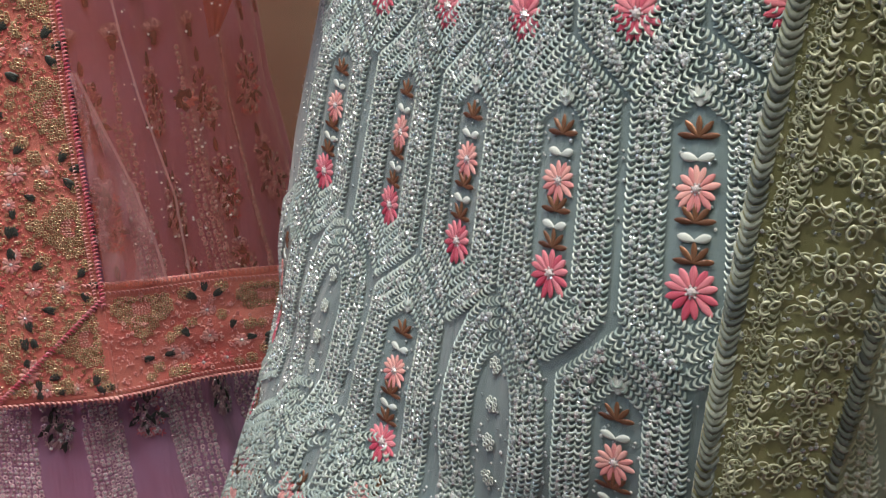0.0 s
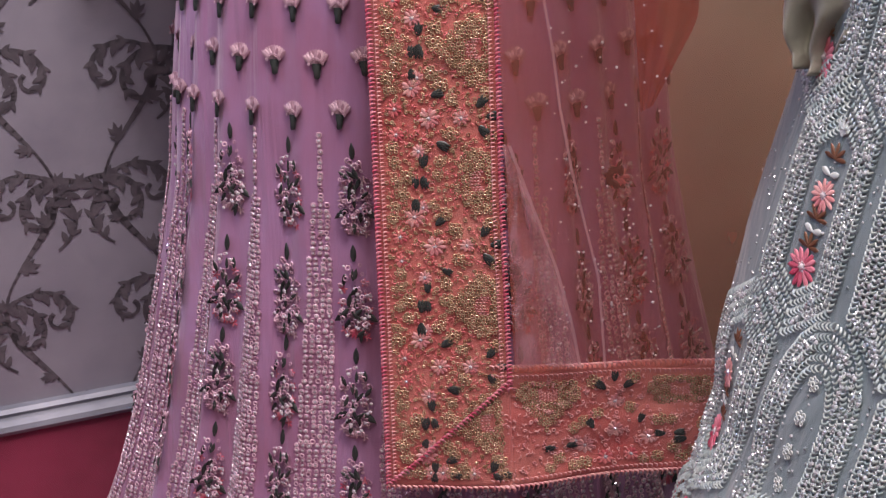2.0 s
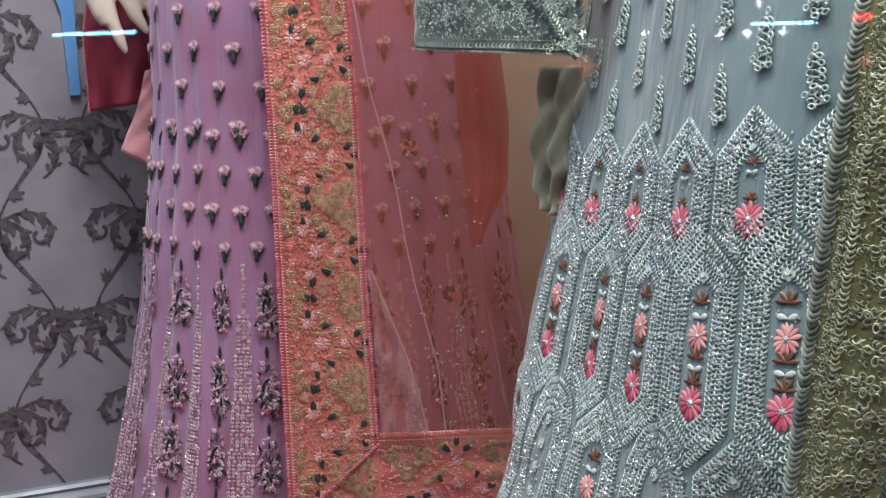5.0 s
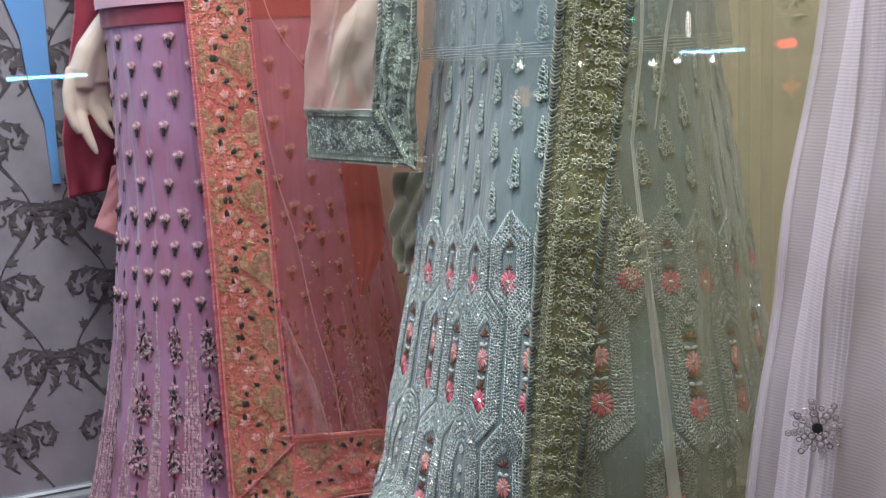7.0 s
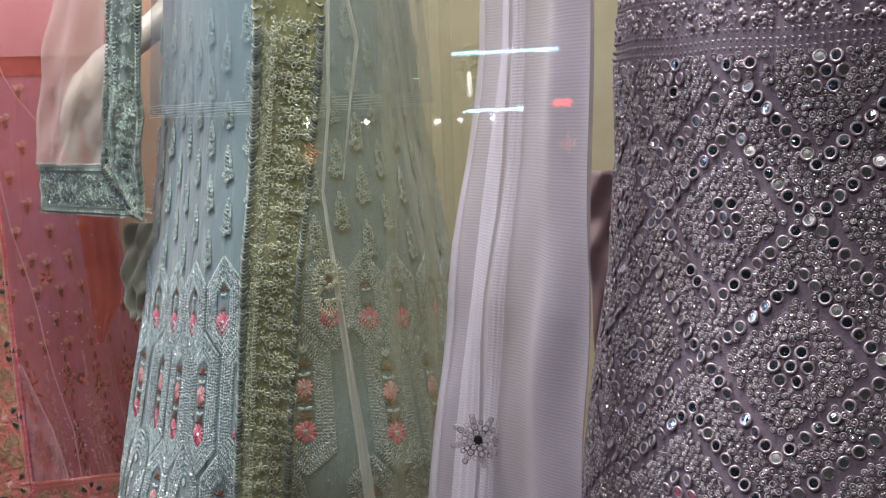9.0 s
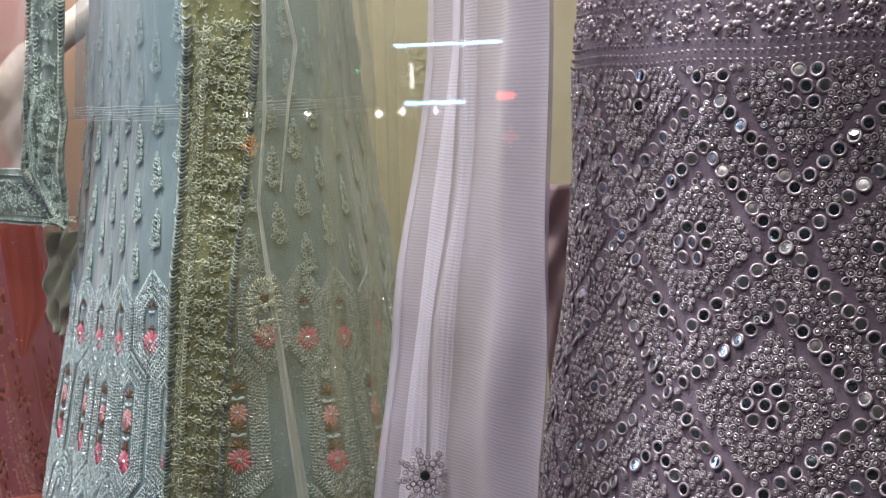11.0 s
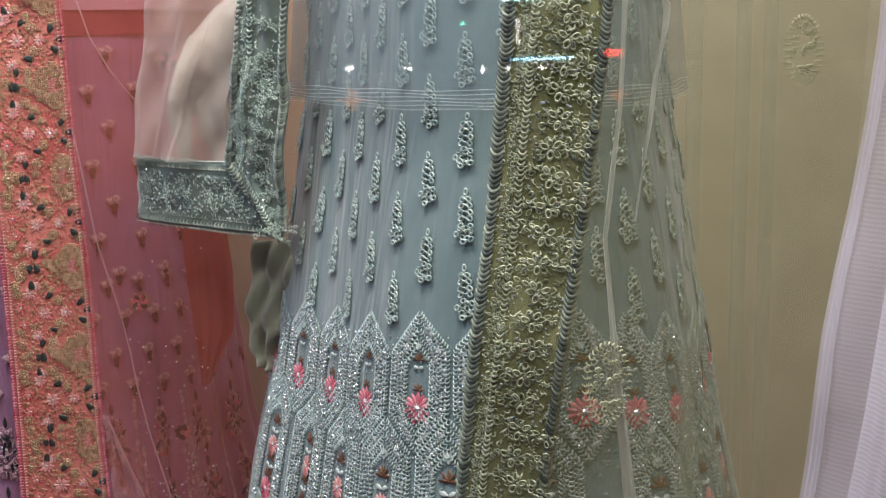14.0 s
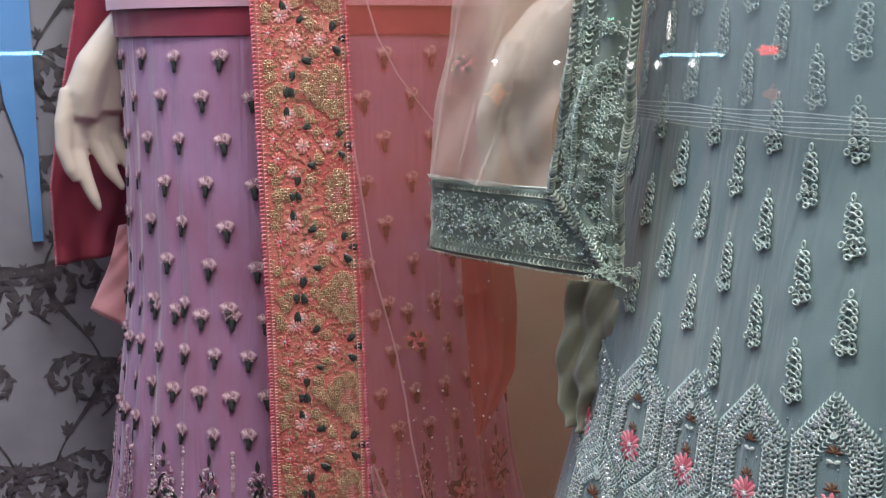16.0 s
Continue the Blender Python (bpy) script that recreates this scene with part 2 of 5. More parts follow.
def netting(name, colour, cover=0.35, mesh=1500.0, rough=0.6, glow=0.5, stripe=0.0):
    """Sheer net: part of it thread, part of it open."""
    m, nt, b = material(name)
    co = nt.nodes.new("ShaderNodeTexCoord").outputs["Object"]
    n1 = node(nt, "ShaderNodeTexNoise", Scale=7.0, Detail=4.0)
    nt.links.new(co, n1.inputs["Vector"])
    tr = nt.nodes.new("ShaderNodeBsdfTransparent")
    tl = node(nt, "ShaderNodeBsdfTranslucent", Color=(*colour, 1))
    b.inputs["Base Color"].default_value, b.inputs["Roughness"].default_value = (*colour, 1), rough
    b.inputs["Sheen Weight"].default_value = 0.3
    cloth = node(nt, "ShaderNodeMixShader", Fac=0.35)
    nt.links.new(b.outputs[0], cloth.inputs[1])
    nt.links.new(tl.outputs[0], cloth.inputs[2])
    mr = node(nt, "ShaderNodeMapRange", From_Min=0.25, From_Max=0.75, To_Min=cover * 0.75, To_Max=min(1.0, cover * 1.25))
    nt.links.new(n1.outputs[0], mr.inputs["Value"])
    fac = mr.outputs[0]
    if stripe:
        w = node(nt, "ShaderNodeTexWave", Scale=stripe, Distortion=1.5, Detail=1.0)
        w.bands_direction = "Z"
        nt.links.new(co, w.inputs["Vector"])
        mul = nt.nodes.new("ShaderNodeMath")
        mul.operation = "MULTIPLY_ADD"
        nt.links.new(w.outputs["Fac"], mul.inputs[0])
        mul.inputs[1].default_value = 0.13
        nt.links.new(fac, mul.inputs[2])
        fac = mul.outputs[0]
    mix = nt.nodes.new("ShaderNodeMixShader")
    nt.links.new(fac, mix.inputs[0])
    nt.links.new(tr.outputs[0], mix.inputs[1])
    nt.links.new(cloth.outputs[0], mix.inputs[2])
    nt.links.new(mix.outputs[0], nt.nodes["Material Output"].inputs[0])
    return m


LAVENDER = fabric("lavender_satin", (0.34, 0.135, 0.225), (0.42, 0.245, 0.43), 0.42, sheen=0.3, cloud=7.0, pleat=0.55)
PINK_BORDER = fabric("coral_silk", (0.55, 0.095, 0.09), (0.74, 0.29, 0.23), 0.6)
PEACH_NET = netting("peach_net", (0.70, 0.19, 0.12), 0.40)
TEAL = fabric("teal_cloth", (0.125, 0.195, 0.21), (0.20, 0.28, 0.285), 0.6, pleat=0.4)
GREEN_BORDER = fabric("sage_silk", (0.22, 0.24, 0.10), (0.50, 0.50, 0.27), 0.34, cloud=14.0, pleat=0.3)
SAGE_NET = netting("sage_net", (0.50, 0.48, 0.23), 0.34)
PALE_NET = netting("pale_peach_net", (0.72, 0.62, 0.55), 0.5)
WHITE_NET = netting("white_net", (0.59, 0.54, 0.62), 0.66, stripe=115.0)
PLUM = fabric("plum_cloth", (0.18, 0.13, 0.18), (0.28, 0.215, 0.28), 0.6)
WALLPAPER = fabric("wallpaper_ground", (0.20, 0.20, 0.245), (0.30, 0.30, 0.345), 0.45, 300, 0.1, 0.0)
CREAM = fabric("cream_panel", (0.34, 0.31, 0.21), (0.42, 0.385, 0.27), 0.8)
MAROON = fabric("maroon_carpet", (0.22, 0.016, 0.05), (0.32, 0.03, 0.08), 0.8)
SILVER = fabric("silver_moulding", (0.13, 0.15, 0.18), (0.30, 0.33, 0.37), 0.45, 120, 0.3, 0.0, metal=0.3)
DARK = fabric("street_asphalt", (0.03, 0.03, 0.032), (0.06, 0.06, 0.06), 0.9)

MAGENTA = fabric("wine_satin", (0.20, 0.02, 0.05), (0.34, 0.05, 0.08), 0.42, 200, 0.15, 0.2, cloud=14)
PALE_PINK = fabric("pale_pink_satin", (0.58, 0.30, 0.40), (0.68, 0.42, 0.52), 0.45)
ROSE_SATIN = fabric("rose_satin", (0.50, 0.18, 0.20), (0.68, 0.34, 0.36), 0.4, 200, 0.15, cloud=18)
TAUPE = fabric("taupe_satin", (0.22, 0.14, 0.14), (0.34, 0.23, 0.22), 0.45, cloud=20)
SAGE_GREY = fabric("sage_grey_tulle", (0.24, 0.25, 0.19), (0.36, 0.36, 0.28), 0.8, 250, 0.5, cloud=30)
RUST = netting("rust_net", (0.42, 0.06, 0.035), 0.7)
BLUSH_NET = netting("blush_net", (0.72, 0.42, 0.45), 0.32)
TEAL_NET = netting("teal_net", (0.34, 0.45, 0.50), 0.32)
THREAD_PALE = varied("pale_pink_thread", (0.34, 0.18, 0.23), (0.72, 0.52, 0.57), 0.5, 0.1, 0.6)
THREAD_DARK = varied("dark_green_thread", (0.012, 0.016, 0.016), (0.05, 0.06, 0.055), 0.4, 0.1, 0.6)
THREAD_CORAL = varied("coral_thread", (0.62, 0.10, 0.12), (0.80, 0.26, 0.24), 0.5)
THREAD_BLUSH = varied("blush_thread", (0.66, 0.24, 0.25), (0.84, 0.46, 0.42), 0.5)
THREAD_ROSE = varied("rose_thread", (0.55, 0.06, 0.12), (0.78, 0.28, 0.33), 0.5)
THREAD_TEAL = varied("teal_thread", (0.29, 0.40, 0.38), (0.56, 0.66, 0.61), 0.36, 0.15, 0.7)
THREAD_MINT = varied("mint_thread", (0.42, 0.52, 0.50), (0.66, 0.72, 0.68), 0.45)
THREAD_SAGE = varied("sage_thread", (0.40, 0.45, 0.30), (0.74, 0.78, 0.58), 0.45, 0.1, 0.6)
THREAD_SEA = varied("sea_green_thread", (0.24, 0.34, 0.30), (0.56, 0.66, 0.57), 0.4, 0.2, 0.6)
SEA_BORDER = fabric("sea_green_silk", (0.12, 0.17, 0.155), (0.28, 0.33, 0.27), 0.5)
THREAD_DEEP = varied("deep_green_thread", (0.11, 0.14, 0.13), (0.40, 0.46, 0.38), 0.45, 0.1, 0.6)
THREAD_BROWN = varied("bronze_thread", (0.11, 0.045, 0.03), (0.32, 0.16, 0.09), 0.35, 0.5)
GOLD = varied("gold_zari", (0.36, 0.22, 0.12), (0.90, 0.68, 0.44), 0.25, 0.45, 0.9)
SILVER_ROSE = varied("rose_silver_rings", (0.40, 0.20, 0.28), (0.85, 0.62, 0.70), 0.3, 0.25, 0.6)
SILVER_TEAL = varied("teal_silver_beads", (0.26, 0.34, 0.36), (0.80, 0.86, 0.86), 0.2, 0.35, 0.8)
SILVER_GREY = varied("grey_silver_rings", (0.26, 0.205, 0.23), (0.80, 0.69, 0.74), 0.26, 0.3, 0.9)
CRYSTAL = varied("crystal_gems", (0.55, 0.50, 0.54), (0.97, 0.96, 0.98), 0.08, 0.35, 1.0, 1.0)
MIRROR = varied("mirror_discs", (0.30, 0.36, 0.42), (0.92, 0.94, 0.96), 0.06, 1.0, 0.8)
SCROLL = fabric("wallpaper_scroll", (0.055, 0.052, 0.062), (0.14, 0.13, 0.145), 0.42, 260, 0.2, 0.0, cloud=40)
BLUE_PANEL = fabric("blue_panel", (0.10, 0.28, 0.62), (0.16, 0.36, 0.72), 0.3, 100, 0.05, 0.0)
SKIN = fabric("mannequin_enamel", (0.62, 0.54, 0.46), (0.72, 0.64, 0.56), 0.22, 60, 0.05, 0.0, cloud=30)


def glass_material():
    m, nt, b = material("window_glass")
    tr = nt.nodes.new("ShaderNodeBsdfTransparent")
    gl = node(nt, "ShaderNodeBsdfGlossy", Roughness=0.015)
    mix = node(nt, "ShaderNodeMixShader", Fac=0.035)
    nt.links.new(tr.outputs[0], mix.inputs[1])
    nt.links.new(gl.outputs[0], mix.inputs[2])
    nt.links.new(mix.outputs[0], nt.nodes["Material Output"].inputs[0])
    return m


def emitter(name, colour, strength):
    m, nt, b = material(name)
    b.inputs["Base Color"].default_value = (*colour, 1)
    b.inputs["Emission Color"].default_value = (*colour, 1)
    b.inputs["Emission Strength"].default_value = strength
    return m


def tube(bm, pts, seg=10):
    """A round tapering limb through (x, y, z, r)."""
    rings = []
    for k, (x, y, z, r) in enumerate(pts):
        p = Vector((x, y, z))
        q = Vector(pts[min(k + 1, len(pts) - 1)][:3]) - Vector(pts[max(k - 1, 0)][:3])
        a = q.orthogonal().normalized()
        b = q.normalized().cross(a)
        rings.append([bm.verts.new(p + (a * math.cos(2 * math.pi * s / seg) + b * math.sin(2 * math.pi * s / seg)) * r) for s in range(seg)])
    for r0, r1 in zip(rings, rings[1:]):
        for s in range(seg):
            bm.faces.new((r0[s], r0[(s + 1) % seg], r1[(s + 1) % seg], r1[s]))
    bm.faces.new(list(reversed(rings[0])))
    bm.faces.new(rings[-1])


# ---- setting ----
TURN = 30.0  # the papered side wall stands at this angle
WALL = pose(-0.45, 0.415, 0, 0, 0, TURN)


def on_wall(s, z, off=0.0):
    return np.array(WALL @ Vector((s, -off, z)))


wall = tagged(part("wall_papered", box_bm(-1.1, 0.5, 0, 0.1, 0, 2.4), WALLPAPER, m=WALL), "grey damask wallpaper with dark scrolling leaves", "wall", kind="structure")
tagged(part("wall_back", box_bm(-0.1, 1.7, 0.66, 0.78, 0, 2.4), CREAM), "plain cream wall panel behind the veils", "wall", kind="structure")
tagged(part("wall_side", box_bm(1.6, 1.72, -1.5, 0.66, 0, 2.4), CREAM), "plain cream side wall of the shop window", "wall", kind="structure")
def slab(z0, z1):
    """A floor or ceiling that ends at the glass."""
    bm = bmesh.new()
    low = [bm.verts.new((x, y, z0)) for x, y in ((-1.6, 0.9), (-1.6, 0.39), (1.72, -1.525), (1.72, 0.9))]
    high = [bm.verts.new((v.co.x, v.co.y, z1)) for v in low]
    bm.faces.new(list(reversed(low)))
    bm.faces.new(high)
    for a in range(4):
        bm.faces.new((low[a], low[(a + 1) % 4], high[(a + 1) % 4], high[a]))
    bmesh.ops.recalc_face_normals(bm, faces=bm.faces[:])
    return bm


tagged(part("floor", slab(-0.1, 0.0), MAROON), "maroon carpeted floor of the shop window", "floor", kind="structure")
tagged(part("ceiling", slab(2.4, 2.5), CREAM), "plain pale ceiling of the shop window", "ceiling", kind="structure")
tagged(part("ground", box_bm(-40, 40, -40, 3, -0.32, -0.12), DARK), "dark asphalt of the street outside at night", "ground", kind="structure")


def moulding():
    """A rounded double-ribbed rail along the foot of the papered wall, and the panel under it."""
    bm = bmesh.new()
    prof = [(0.0, 0.207), (0.008, 0.206), (0.011, 0.202), (0.009, 0.198), (0.013, 0.196), (0.019, 0.192), (0.021, 0.187), (0.017, 0.182), (0.0, 0.180)]
    rows = []
    for k in range(33):
        s = -1.1 + 1.6 * k / 32
        rows.append([bm.verts.new((s, -y, z)) for y, z in prof])
    for r, q in zip(rows, rows[1:]):
        for a in range(len(prof) - 1):
            bm.faces.new((r[a], q[a], q[a + 1], r[a + 1]))
    return bm


tagged(part("baseboard", moulding(), SILVER, m=WALL), "silver ribbed moulding along the papered wall", "moulding", kind="structure")
tagged(part("trim", box_bm(-1.1, 0.5, -0.012, -0.003, 0.0, 0.180), MAROON, m=WALL), "maroon velvet panel under the silver moulding", "panel", kind="structure")


def scroll_paper():
    """Acanthus scrolls printed on the wall, a thin relief of stems and leaves in a half-drop repeat."""
    pile = Pile()
    flat = (np.array([(-1, -1, 0), (1, -1, 0), (1, 1, 0), (-1, 1, 0)], float) * (1, 1, 1), [(0, 1, 2, 3)])

    def at_wall(s, z, turn, sx, sy, lift):
        m = np.eye(4)
        c, sn = math.cos(turn), math.sin(turn)
        m[:3, 0], m[:3, 1], m[:3, 2], m[:3, 3] = (c * sx, 0, sn * sx), (-sn * sy, 0, c * sy), (0, -0.0007, 0), (s, -0.0008 - lift, z)
        return m

    def scroll(x, z, heading, length, curl, width, leaves, side):
        """A stem that curls ever tighter from (x, z), with leaves on its outer side."""
        n = 46
        for k in range(n):
            f = k / n
            step = length / n
            heading += curl * step * (1 + 6.0 * f ** 3)
            x, z = x + step * math.cos(heading), z + step * math.sin(heading)
            w = width * (0.35 + 0.65 * math.sin(math.pi * min(1, f * 0.8 + 0.12)))
            if f > 0.93:
                w = width * 0.9
            pile.add(flat, at_wall(x, z, heading, step * 0.75, w, 0.0))
            if leaves and k % 4 == 1 and 0.05 < f < 0.72:
                size = width * (7.0 - 5.0 * abs(f - 0.35)) * leaves
                lean = heading - math.pi / 2 - side * (0.75 if k % 8 == 1 else 1.15)
                pile.add(LEAF, at_wall(x, z, lean, size * 0.85, size, 0.0004))
                if k % 8 == 1:
                    pile.add(LEAF, at_wall(x, z, heading - math.pi / 2 + side * 0.55, size * 0.55, size * 0.8, 0.0003))

    def acanthus(x, z, heading, size):
        """A lobed leaf: a pointed middle lobe and two pairs of curved side lobes."""
        for lean, long, back in ((0.0, 1.0, 0.0), (0.55, 0.72, 0.16), (-0.55, 0.72, 0.16), (0.95, 0.5, 0.0), (-0.95, 0.5, 0.0)):
            bx, bz = x + size * back * math.cos(heading), z + size * back * math.sin(heading)
            pile.add(LEAF, at_wall(bx, bz, heading + lean - math.pi / 2, size * long * 0.62, size * long, 0.0004))

    rw = random.Random(12)
    px, period = 0.108, 0.24
    for i in range(-9, 5):
        drop = 0.12 if i % 2 else 0.0
        x0 = 0.03 + i * px
        for k in range(300):
            z = 0.19 + k * 0.0078
            ph = 2 * math.pi * (z + drop) / period
            x = x0 + 0.030 * math.sin(ph)
            slope = 0.030 * 2 * math.pi / period * math.cos(ph)
            heading = math.atan2(1.0, slope)
            pile.add(flat, at_wall(x, z, heading, 0.0062, 0.0024 + 0.0012 * math.sin(ph * 2), 0.0))
            if k % 5 == 0:
                side = 1 if (k // 5) % 2 else -1
                acanthus(x, z, heading + side * rw.uniform(0.6, 0.95), rw.uniform(0.014, 0.021))
        for j in range(-1, 20):
            zc = j * period / 2 - drop + 0.04
            flip = 1 if math.cos(2 * math.pi * (zc + drop) / period) > 0 else -1
            xs = x0 + 0.030 * math.sin(2 * math.pi * (zc + drop) / period)
            if zc < 0.2:
                continue
            scroll(xs, zc, 1.57 - 0.5 * flip, 0.165, -16.0 * flip, 0.0030, 0.85, flip)
            scroll(xs, zc + 0.03, 1.57 + 0.9 * flip, 0.115, 22.0 * flip, 0.0027, 0.8, -flip)
            scroll(xs, zc - 0.04, 1.57 - 1.1 * flip, 0.095, 25.0 * flip, 0.0022, 1.0, -flip)
    return pile.mesh("scroll_pattern", True)


part("scroll_pattern", scroll_paper(), SCROLL, wall, "dark grey printed acanthus scrolls")["kind"] = "stuff"

# ---- the shop's glass, and the street lights that shine in it ----
GN = Vector((-0.5, -0.8660254, 0))
gp = Matrix.Translation(GN * 0.46) @ pose(0, 0, 0, 0, 0, -30)
pane = tagged(part("window_1", box_bm(-1.7, 1.7, -0.003, 0.003, 0.0, 2.4), glass_material(), m=gp), "clear shop window glass with street reflections", "window", kind="structure")
pane.visible_shadow = False


def behind(angle, up, far=14.0):
    """A place in the street whose image in the glass lies at that bearing (degrees to the right of +y) and height."""
    d = Vector((math.sin(radians(angle)), math.cos(radians(angle)), math.tan(radians(up))))
    d = d - 2 * d.dot(GN) * GN
    return Vector((0.3, -1.4, 0.9)) + d * far


def street_light(name, angle, up, w, h, colour, power, label, far=14.0):
    """A glowing lamp on its own thin post in the dark street."""
    p = behind(angle, up, far)
    ob = thing(name, (p.x, p.y, -0.12), label, "street light", "street lights")
    bm = bmesh.new()
    bmesh.ops.create_cube(bm, size=1, matrix=Matrix.Diagonal((w, 0.06, h, 1)))
    bmesh.ops.bevel(bm, geom=bm.edges[:], offset=min(w, h) * 0.45, segments=3, affect="EDGES")
    turn = math.degrees(math.atan2(-p.y, -p.x)) - 90
    part("lamp", bm, emitter(name, colour, power), ob, "", np.array(pose(*p, 0, 0, turn)))
    post = bmesh.new()
    tube(post, [(p.x * 1.006, p.y * 1.006, -0.12, 0.03), (p.x * 1.006, p.y * 1.006, p.z, 0.02)], 8)
    part("post", post, DARK, ob, "dark post")
    return ob


CYAN, WHITE, RED = (0.35, 0.75, 1.0), (1.0, 0.98, 0.95), (1.0, 0.08, 0.06)
street_light("tube_sign", 6.9, 2.0, 1.3, 0.035, CYAN, 34, "long pale blue neon tube across the street")
street_light("tube_sign", 6.2, -0.8, 0.75, 0.035, CYAN, 34, "short pale blue neon tube across the street")
street_light("tube_sign", -25.0, -0.4, 0.9, 0.035, CYAN, 34, "pale blue neon tube further along the street")
for ang, el in ((3.4, -1.25), (4.6, -1.2), (6.2, -1.2), (-0.05, -1.1), (-2.9, -1.0)):
    street_light("round_lamp", ang, el, 0.10, 0.10, WHITE, 60, "small round white lamp across the street")
street_light("red_sign", 9.6, -0.6, 0.28, 0.10, RED, 12, "small red sign glowing across the street")
street_light("green_light", 2.5, 0.9, 0.07, 0.07, (0.1, 1.0, 0.5), 20, "tiny green light across the street")

street_light("orange_sign", -2.8, -2.5, 0.32, 0.24, (1.0, 0.35, 0.05), 2.2, "small orange sign glowing across the street")
street_light("orange_sign", 9.8, -2.6, 0.20, 0.26, (1.0, 0.25, 0.10), 1.6, "small orange sign glowing across the street")
street_light("tall_lamp", 5.1, 0.5, 0.05, 0.32, WHITE, 12, "narrow upright white lamp across the street")

# ---- embroidery motifs, each built once in its own plane ----


def local(x, y, s, turn=0.0, z=0.0, sy=None):
    return placed((x, y, z), (0, 0, 1), (0, 1, 0), s, turn, sy)


def fan(n, r, spread, turn=0.0, shape=PETAL, wide=1.0):
    pile = Pile()
    for k in range(n):
        a = turn + (spread * (k / (n - 1) - 0.5) if spread < 6 else 2 * math.pi * k / n)
        m = local(0, 0, r * wide, a, 0.0, r)
        pile.add(shape, m)
    return pile


def rosette_mesh(name, r, n=7, seed=0):
    """A curl of small rings round a middle one."""
    rng = random.Random(seed)
    pile = Pile()
    pile.add(RING, local(0, 0, r * 0.45, 0, r * 0.15))
    for k in range(n):
        a = 2 * math.pi * k / n + rng.uniform(-0.15, 0.15)
        pile.add(RING, local(r * 0.72 * math.cos(a), r * 0.72 * math.sin(a), r * rng.uniform(0.3, 0.4), a, r * 0.08))
    return pile.mesh(name)


def petals_mesh(name, r, n=9, wide=0.8, seed=0):
    rng = random.Random(seed)
    pile = Pile()
    for k in range(n):
        a = 2 * math.pi * k / n + rng.uniform(-0.12, 0.12)
        pile.add(PETAL, local(-math.sin(a) * r * 0.18, math.cos(a) * r * 0.18, r * wide, a, 0.0, r * rng.uniform(0.72, 0.9)))
    return pile.mesh(name)


def gem_mesh(name, r):
    pile = Pile()
    pile.add(dome_shape(7, 0.7, 0.6), local(0, 0, r, 0, r * 0.3))
    for k in range(7):
        a = 2 * math.pi * k / 7
        pile.add(BEAD, local(1.15 * r * math.cos(a), 1.15 * r * math.sin(a), r * 0.35, a, r * 0.2))
    return pile.mesh(name, True)


def one(shape, name, s, sy=None, flat=False):
    pile = Pile()
    pile.add(shape, local(0, 0, s, 0, 0.0, sy))
    return pile.mesh(name, flat)


# lavender dress: bud and spray
bud_top = fan(9, 0.0150, 1.7, 0.0, PETAL, 0.55)
for k in range(7):
    bud_top.add(PETAL, local((k - 3) * 0.0016, 0.0005, 0.0062, -(k - 3) * 0.24, 0.0022, 0.0118))
for k in range(9):
    bud_top.add(RING, local((k - 4) * 0.0017, 0.0062 - 0.0003 * (k - 4) ** 2, 0.0015, k, 0.0042))
BUD_TOP = bud_top.mesh("flower_bud")
calyx = Pile()
for k in range(5):
    calyx.add(LEAF, local((k - 2) * 0.0016, 0.0014, 0.0125, math.pi - (k - 2) * 0.20, 0.0026 - 0.0003 * abs(k - 2), 0.0150))
CALYX = calyx.mesh("calyx")


def spray_meshes(seed):
    rng = random.Random(seed)
    dark, silver, pink, gems = Pile(), Pile(), Pile(), Pile()
    dark.add(LEAF, local(0, 0.026, 0.0085, 0, 0.001, 0.0125))
    for y in (0.012, 0.0, -0.010):
        dark.add(LEAF, local(rng.uniform(-0.001, 0.001), y, 0.005, 0, 0.0025, 0.009))
    for k in range(11):
        dark.add(LEAF, local(rng.uniform(-0.008, 0.008), rng.uniform(-0.026, 0.016), 0.006, rng.uniform(-0.9, 0.9) + (math.pi if k % 2 else 0), 0.0034, 0.0085))
    for sx in (-1, 1):
        dark.add(LEAF, local(sx * 0.006, -0.012, 0.010, math.pi + sx * 1.0, 0.001, 0.012))
    for k in range(100):
        v = rng.random() ** 0.7
        y = 0.026 - 0.055 * v
        half = 0.003 + 0.0095 * math.sin(math.pi * min(1.0, 0.1 + v * 0.75))
        x = rng.uniform(-half, half)
        if rng.random() < 0.72:
            silver.add(RING, placed((x, y, rng.uniform(0.0008, 0.004)), (rng.uniform(-0.5, 0.5), rng.uniform(-0.5, 0.5), 1), (0, 1, 0), rng.uniform(0.0014, 0.0026)))
        else:
            gems.add(BEAD, local(x, y, rng.uniform(0.0010, 0.0018), rng.random(), 0.003))
    for k in range(9):
        v = 0.25 + 0.75 * k / 8
        x = (-1 if k % 2 else 1) * (0.004 + 0.006 * math.sin(math.pi * v * 0.8))
        y = 0.024 - 0.054 * v
        for a in range(5):
            pink.add(PETAL, local(x, y, 0.0026, 2 * math.pi * a / 5 + k, 0.0012, 0.0036))
    for a in range(8):
        pink.add(PETAL, local(0, -0.024, 0.0035, math.pi + (a - 3.5) * 0.33, 0.0005, 0.0085))
    return dark.mesh("leaves"), silver.mesh("rings"), pink.mesh("flower_spray"), gems.mesh("gems", True)


SPRAYS = [spray_meshes(k) for k in range(3)]

